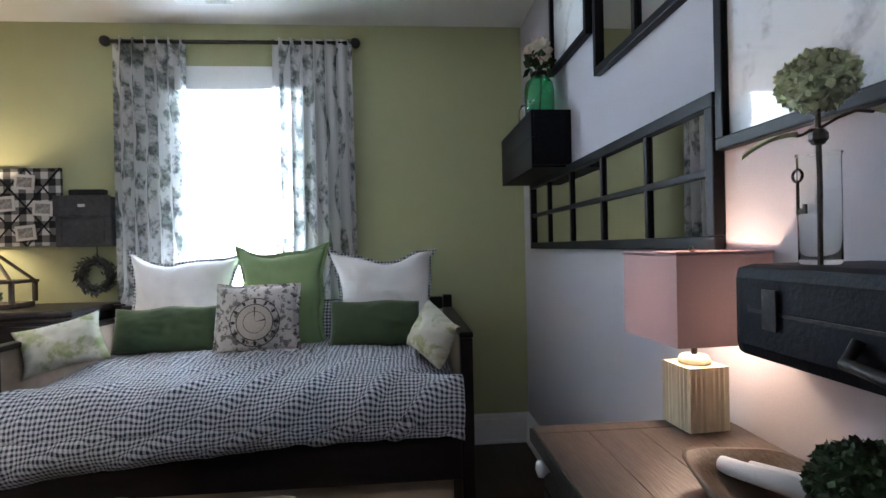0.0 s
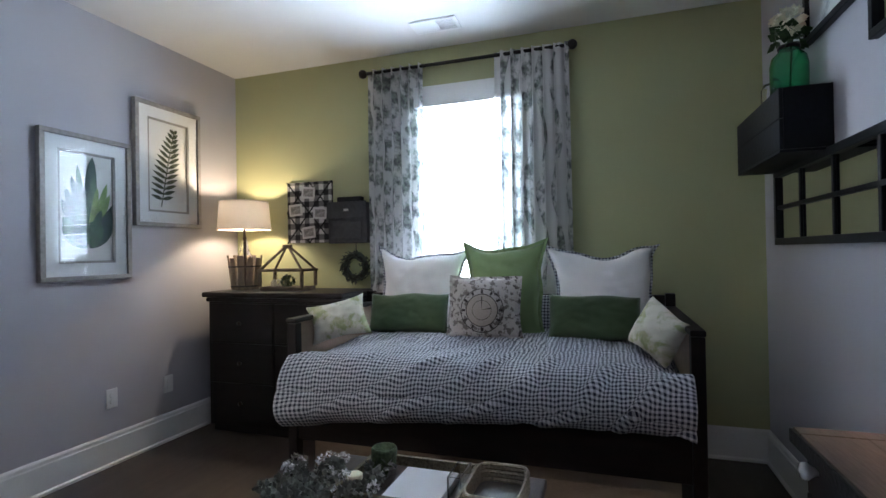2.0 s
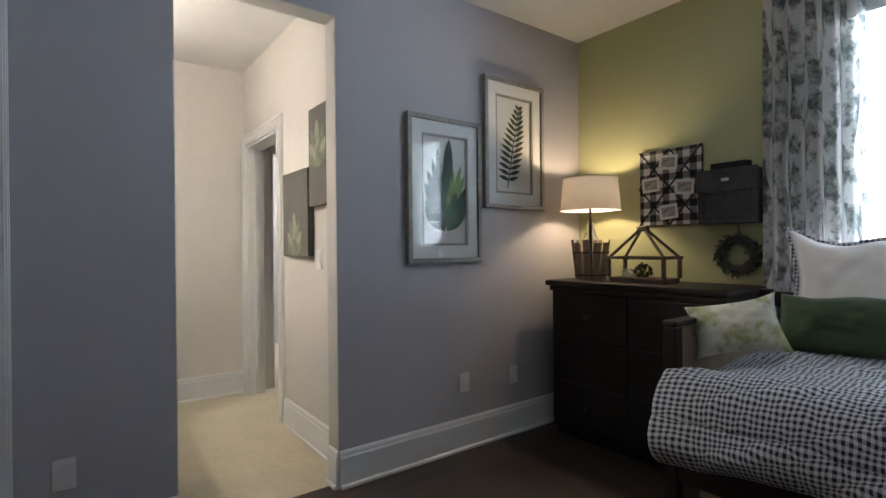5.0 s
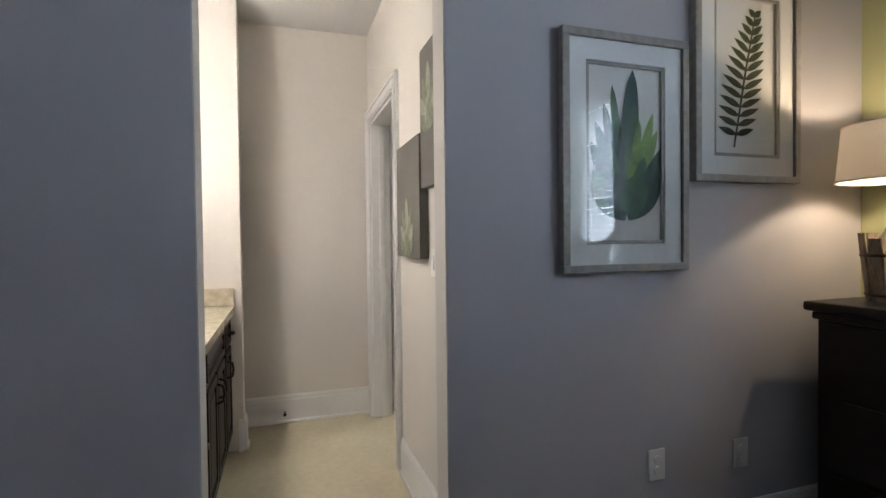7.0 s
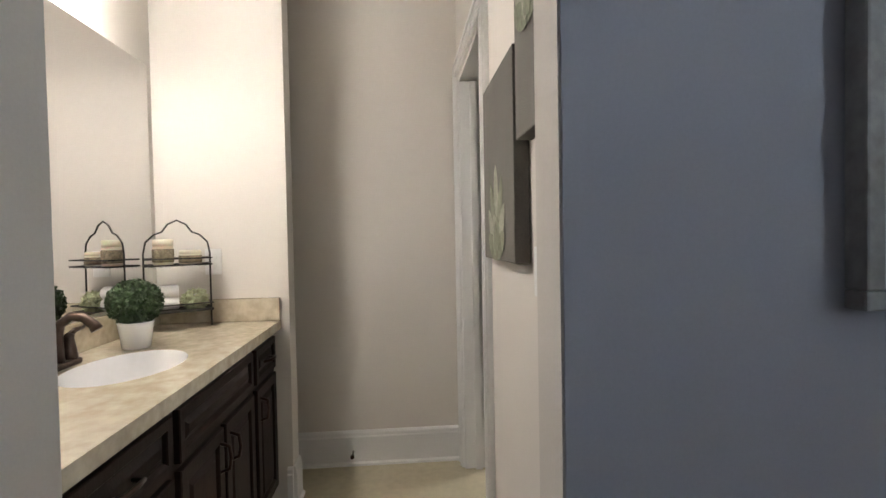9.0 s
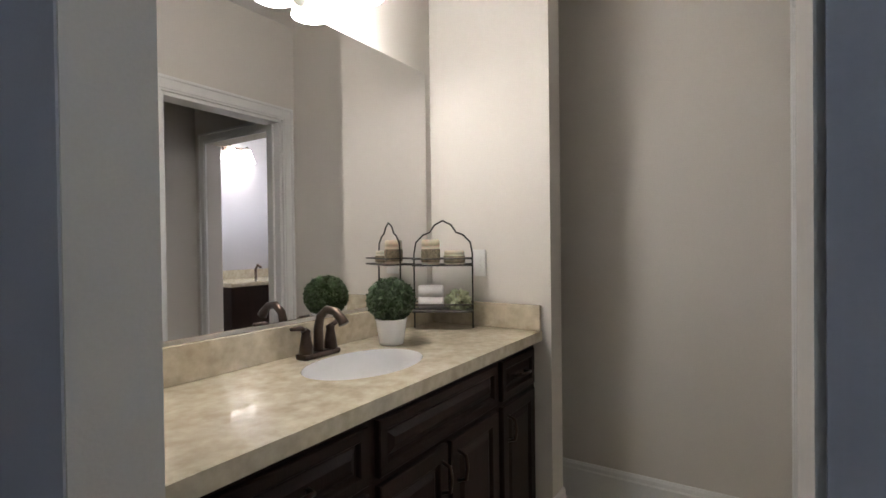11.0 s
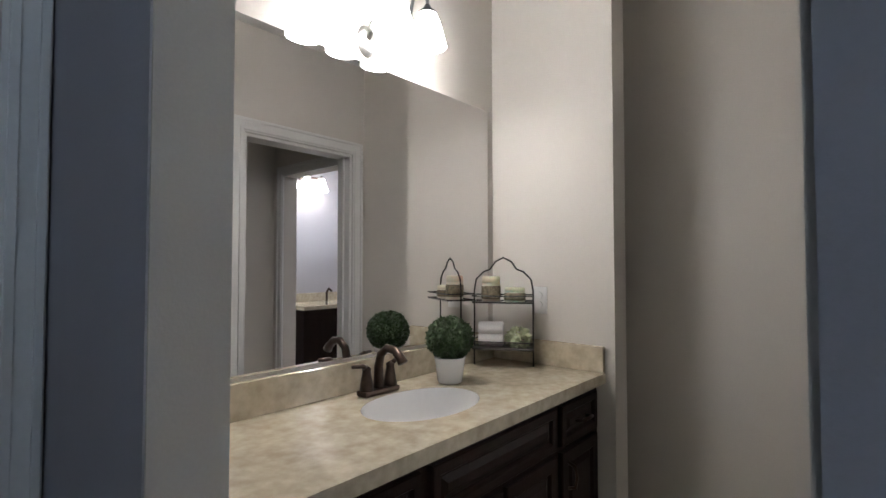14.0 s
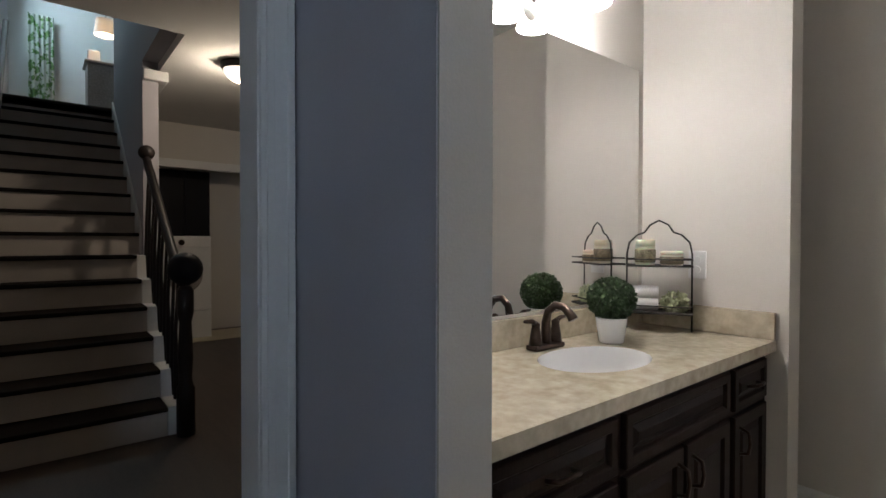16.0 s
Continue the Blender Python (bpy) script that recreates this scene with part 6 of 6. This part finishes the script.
nn = 40


def squarish(a):
    """Unit outline of a trough with blunt, nearly square corners."""
    c, d = math.cos(a), math.sin(a)
    k = (abs(c) ** 6 + abs(d) ** 6) ** (-1 / 6)
    return c * k, d * k


shape = [[bm.verts.new((0.105 * r * squarish(2 * math.pi * (k + 0.5) / nn)[0], 0.255 * (0.25 + 0.75 * r) * squarish(2 * math.pi * (k + 0.5) / nn)[1], z)) for k in range(nn)] for r, z in ((0.62, 0), (0.82, 0.018), (1.0, 0.050), (0.93, 0.052), (0.78, 0.026), (0.55, 0.010), (0.05, 0.008))]
for p, q in zip(shape, shape[1:]):
    for k in range(nn):
        bm.faces.new((p[k], p[(k + 1) % nn], q[(k + 1) % nn], q[k]))
bm.faces.new(shape[0][::-1]), bm.faces.new(shape[-1])
part("body", bm, material("dark_carved_wood", (0.10, 0.062, 0.038), 0.5, vary=0.35, grain=40, bump=0.2, stretch=(5, 0.8, 5)), bowl, smooth=True)
for k, (x, y, r) in enumerate(((3.530, 1.475, 18), (3.572, 1.452, 24))):
    sc = thing("rolled_scroll", pose(x, y, CZ + 0.030), "white rolled paper scroll tied in the dough bowl", "scroll", "scrolls in the bowl")
    part("roll", lathe_bm([(0.004, -0.08), (0.015, -0.08), (0.016, 0.08), (0.004, 0.08)], 16), LINEN, sc, m=pose(0, 0, 0.012, 84, 0, r), smooth=True)
bb = thing("boxwood_ball", pose(3.575, 1.345, CZ + 0.078), "dark green boxwood ball in the dough bowl", "plant")
part("foliage", leaf_ball_bm(0.064, 2200, 0.013, 41), BOXWOOD, bb)
part("foliage_core", sphere_bm(0.060), BOXWOOD, bb, smooth=True)

# ---- coffee table with tray ----
ct = thing("coffee_table", pose(2.19, 2.16, 0), "low dark coffee table in front of the daybed", "table")
part("top", box_bm(-0.45, -0.32, 0.36, 0.45, 0.32, 0.395, 0.008), TABLEWOOD, ct)
for sx in (-1, 1):
    for sy in (-1, 1):
        part("leg", box_bm(sx * 0.40 - 0.025, sy * 0.27 - 0.025, 0, sx * 0.40 + 0.025, sy * 0.27 + 0.025, 0.359, 0.004), ESPRESSO, ct)
tray = thing("serving_tray", pose(2.175, 2.25, 0.396), "rectangular wooden serving tray with rope-edged rim", "tray")
part("base", box_bm(-0.22, -0.17, 0, 0.22, 0.17, 0.012, 0.003), TABLEWOOD, tray)
for b in ((-0.22, -0.17, 0.012, 0.22, -0.155, 0.05), (-0.22, 0.155, 0.012, 0.22, 0.17, 0.05), (-0.22, -0.155, 0.012, -0.205, 0.155, 0.05), (0.205, -0.155, 0.012, 0.22, 0.155, 0.05)):
    part("rim", box_bm(*b, bevel=0.003), WICKER, tray)
book = thing("white_book", pose(2.235, 2.22, 0.409), "white covered book lying in the tray", "book")
part("cover", box_bm(-0.10, -0.12, 0, 0.10, 0.12, 0.03, 0.004), LINEN, book)
MOSS = material("mossy_clay", (0.075, 0.095, 0.045), 0.9, vary=0.5, scale=40, grain=120, bump=0.4)
cup = thing("green_planter", pose(2.045, 2.325, 0.409), "mossy green pot in the tray", "pot")
part("body", lathe_bm([(0.035, 0), (0.045, 0.01), (0.05, 0.09), (0.046, 0.10), (0.040, 0.10), (0.042, 0.05), (0, 0.04)], 24), MOSS, cup, smooth=True)
cand = thing("pillar_candle", pose(1.995, 2.18, 0.409), "short cream pillar candle in the tray", "candle")
part("wax", lathe_bm([(0.03, 0), (0.03, 0.05), (0.026, 0.054), (0, 0.05)], 20), WAX, cand, smooth=True)
gl = thing("glass_votive", pose(2.362, 2.27, 0.409), "square clear glass votive with bright edges", "votive")
part("body", boxes_bm([(-0.025, -0.07, 0, -0.02, 0.07, 0.075), (0.02, -0.07, 0, 0.025, 0.07, 0.075), (-0.02, -0.07, 0, 0.02, -0.065, 0.075), (-0.02, 0.065, 0, 0.02, 0.07, 0.075)], 0.001), GLASS, gl)
bsk = thing("wicker_basket", pose(2.497, 2.27, 0.396), "low rectangular pale wicker basket beside the tray", "basket")
for k in range(5):
    part("weave", tube_bm([((0.092 + 0.002 * (i % 2)) * squarish(i * 0.157 + 0.0785)[0], (0.13 + 0.002 * (i % 2)) * squarish(i * 0.157 + 0.0785)[1], 0.008 + 0.014 * k) for i in range(40)], 0.007, 6, closed=True), material("pale_wicker", (0.36, 0.30, 0.22), 0.8, vary=0.4, grain=90, bump=0.3) if k == 0 else bpy.data.materials["pale_wicker"], bsk)
part("base", box_bm(-0.06, -0.1, 0, 0.06, 0.1, 0.008), TABLEWOOD, bsk)
cot = thing("cotton_garland", pose(1.985, 2.21, 0.396), "garland of cotton bolls and grey leaves round the tray", "garland")
rng = random.Random(8)
for k in range(10):
    x, y = rng.uniform(-0.28, 0.12), rng.uniform(-0.16, 0.15)
    part("cotton_boll", leaf_ball_bm(0.015, 40, 0.014, 60 + k, 0.8), LINEN, cot, "white cotton boll").location = (x, y, 0.035 + rng.uniform(0, 0.045))
for k in range(22):
    x, y = rng.uniform(-0.30, 0.10), rng.uniform(-0.2, 0.13)
    part("foliage", leaf_ball_bm(0.026, 46, 0.026, 90 + k, 0.6), material("grey_green_leaf", (0.22, 0.22, 0.19), 0.8, vary=0.4, scale=30) if k == 0 else bpy.data.materials["grey_green_leaf"], cot).location = (x, y, 0.035 + rng.uniform(0, 0.03))
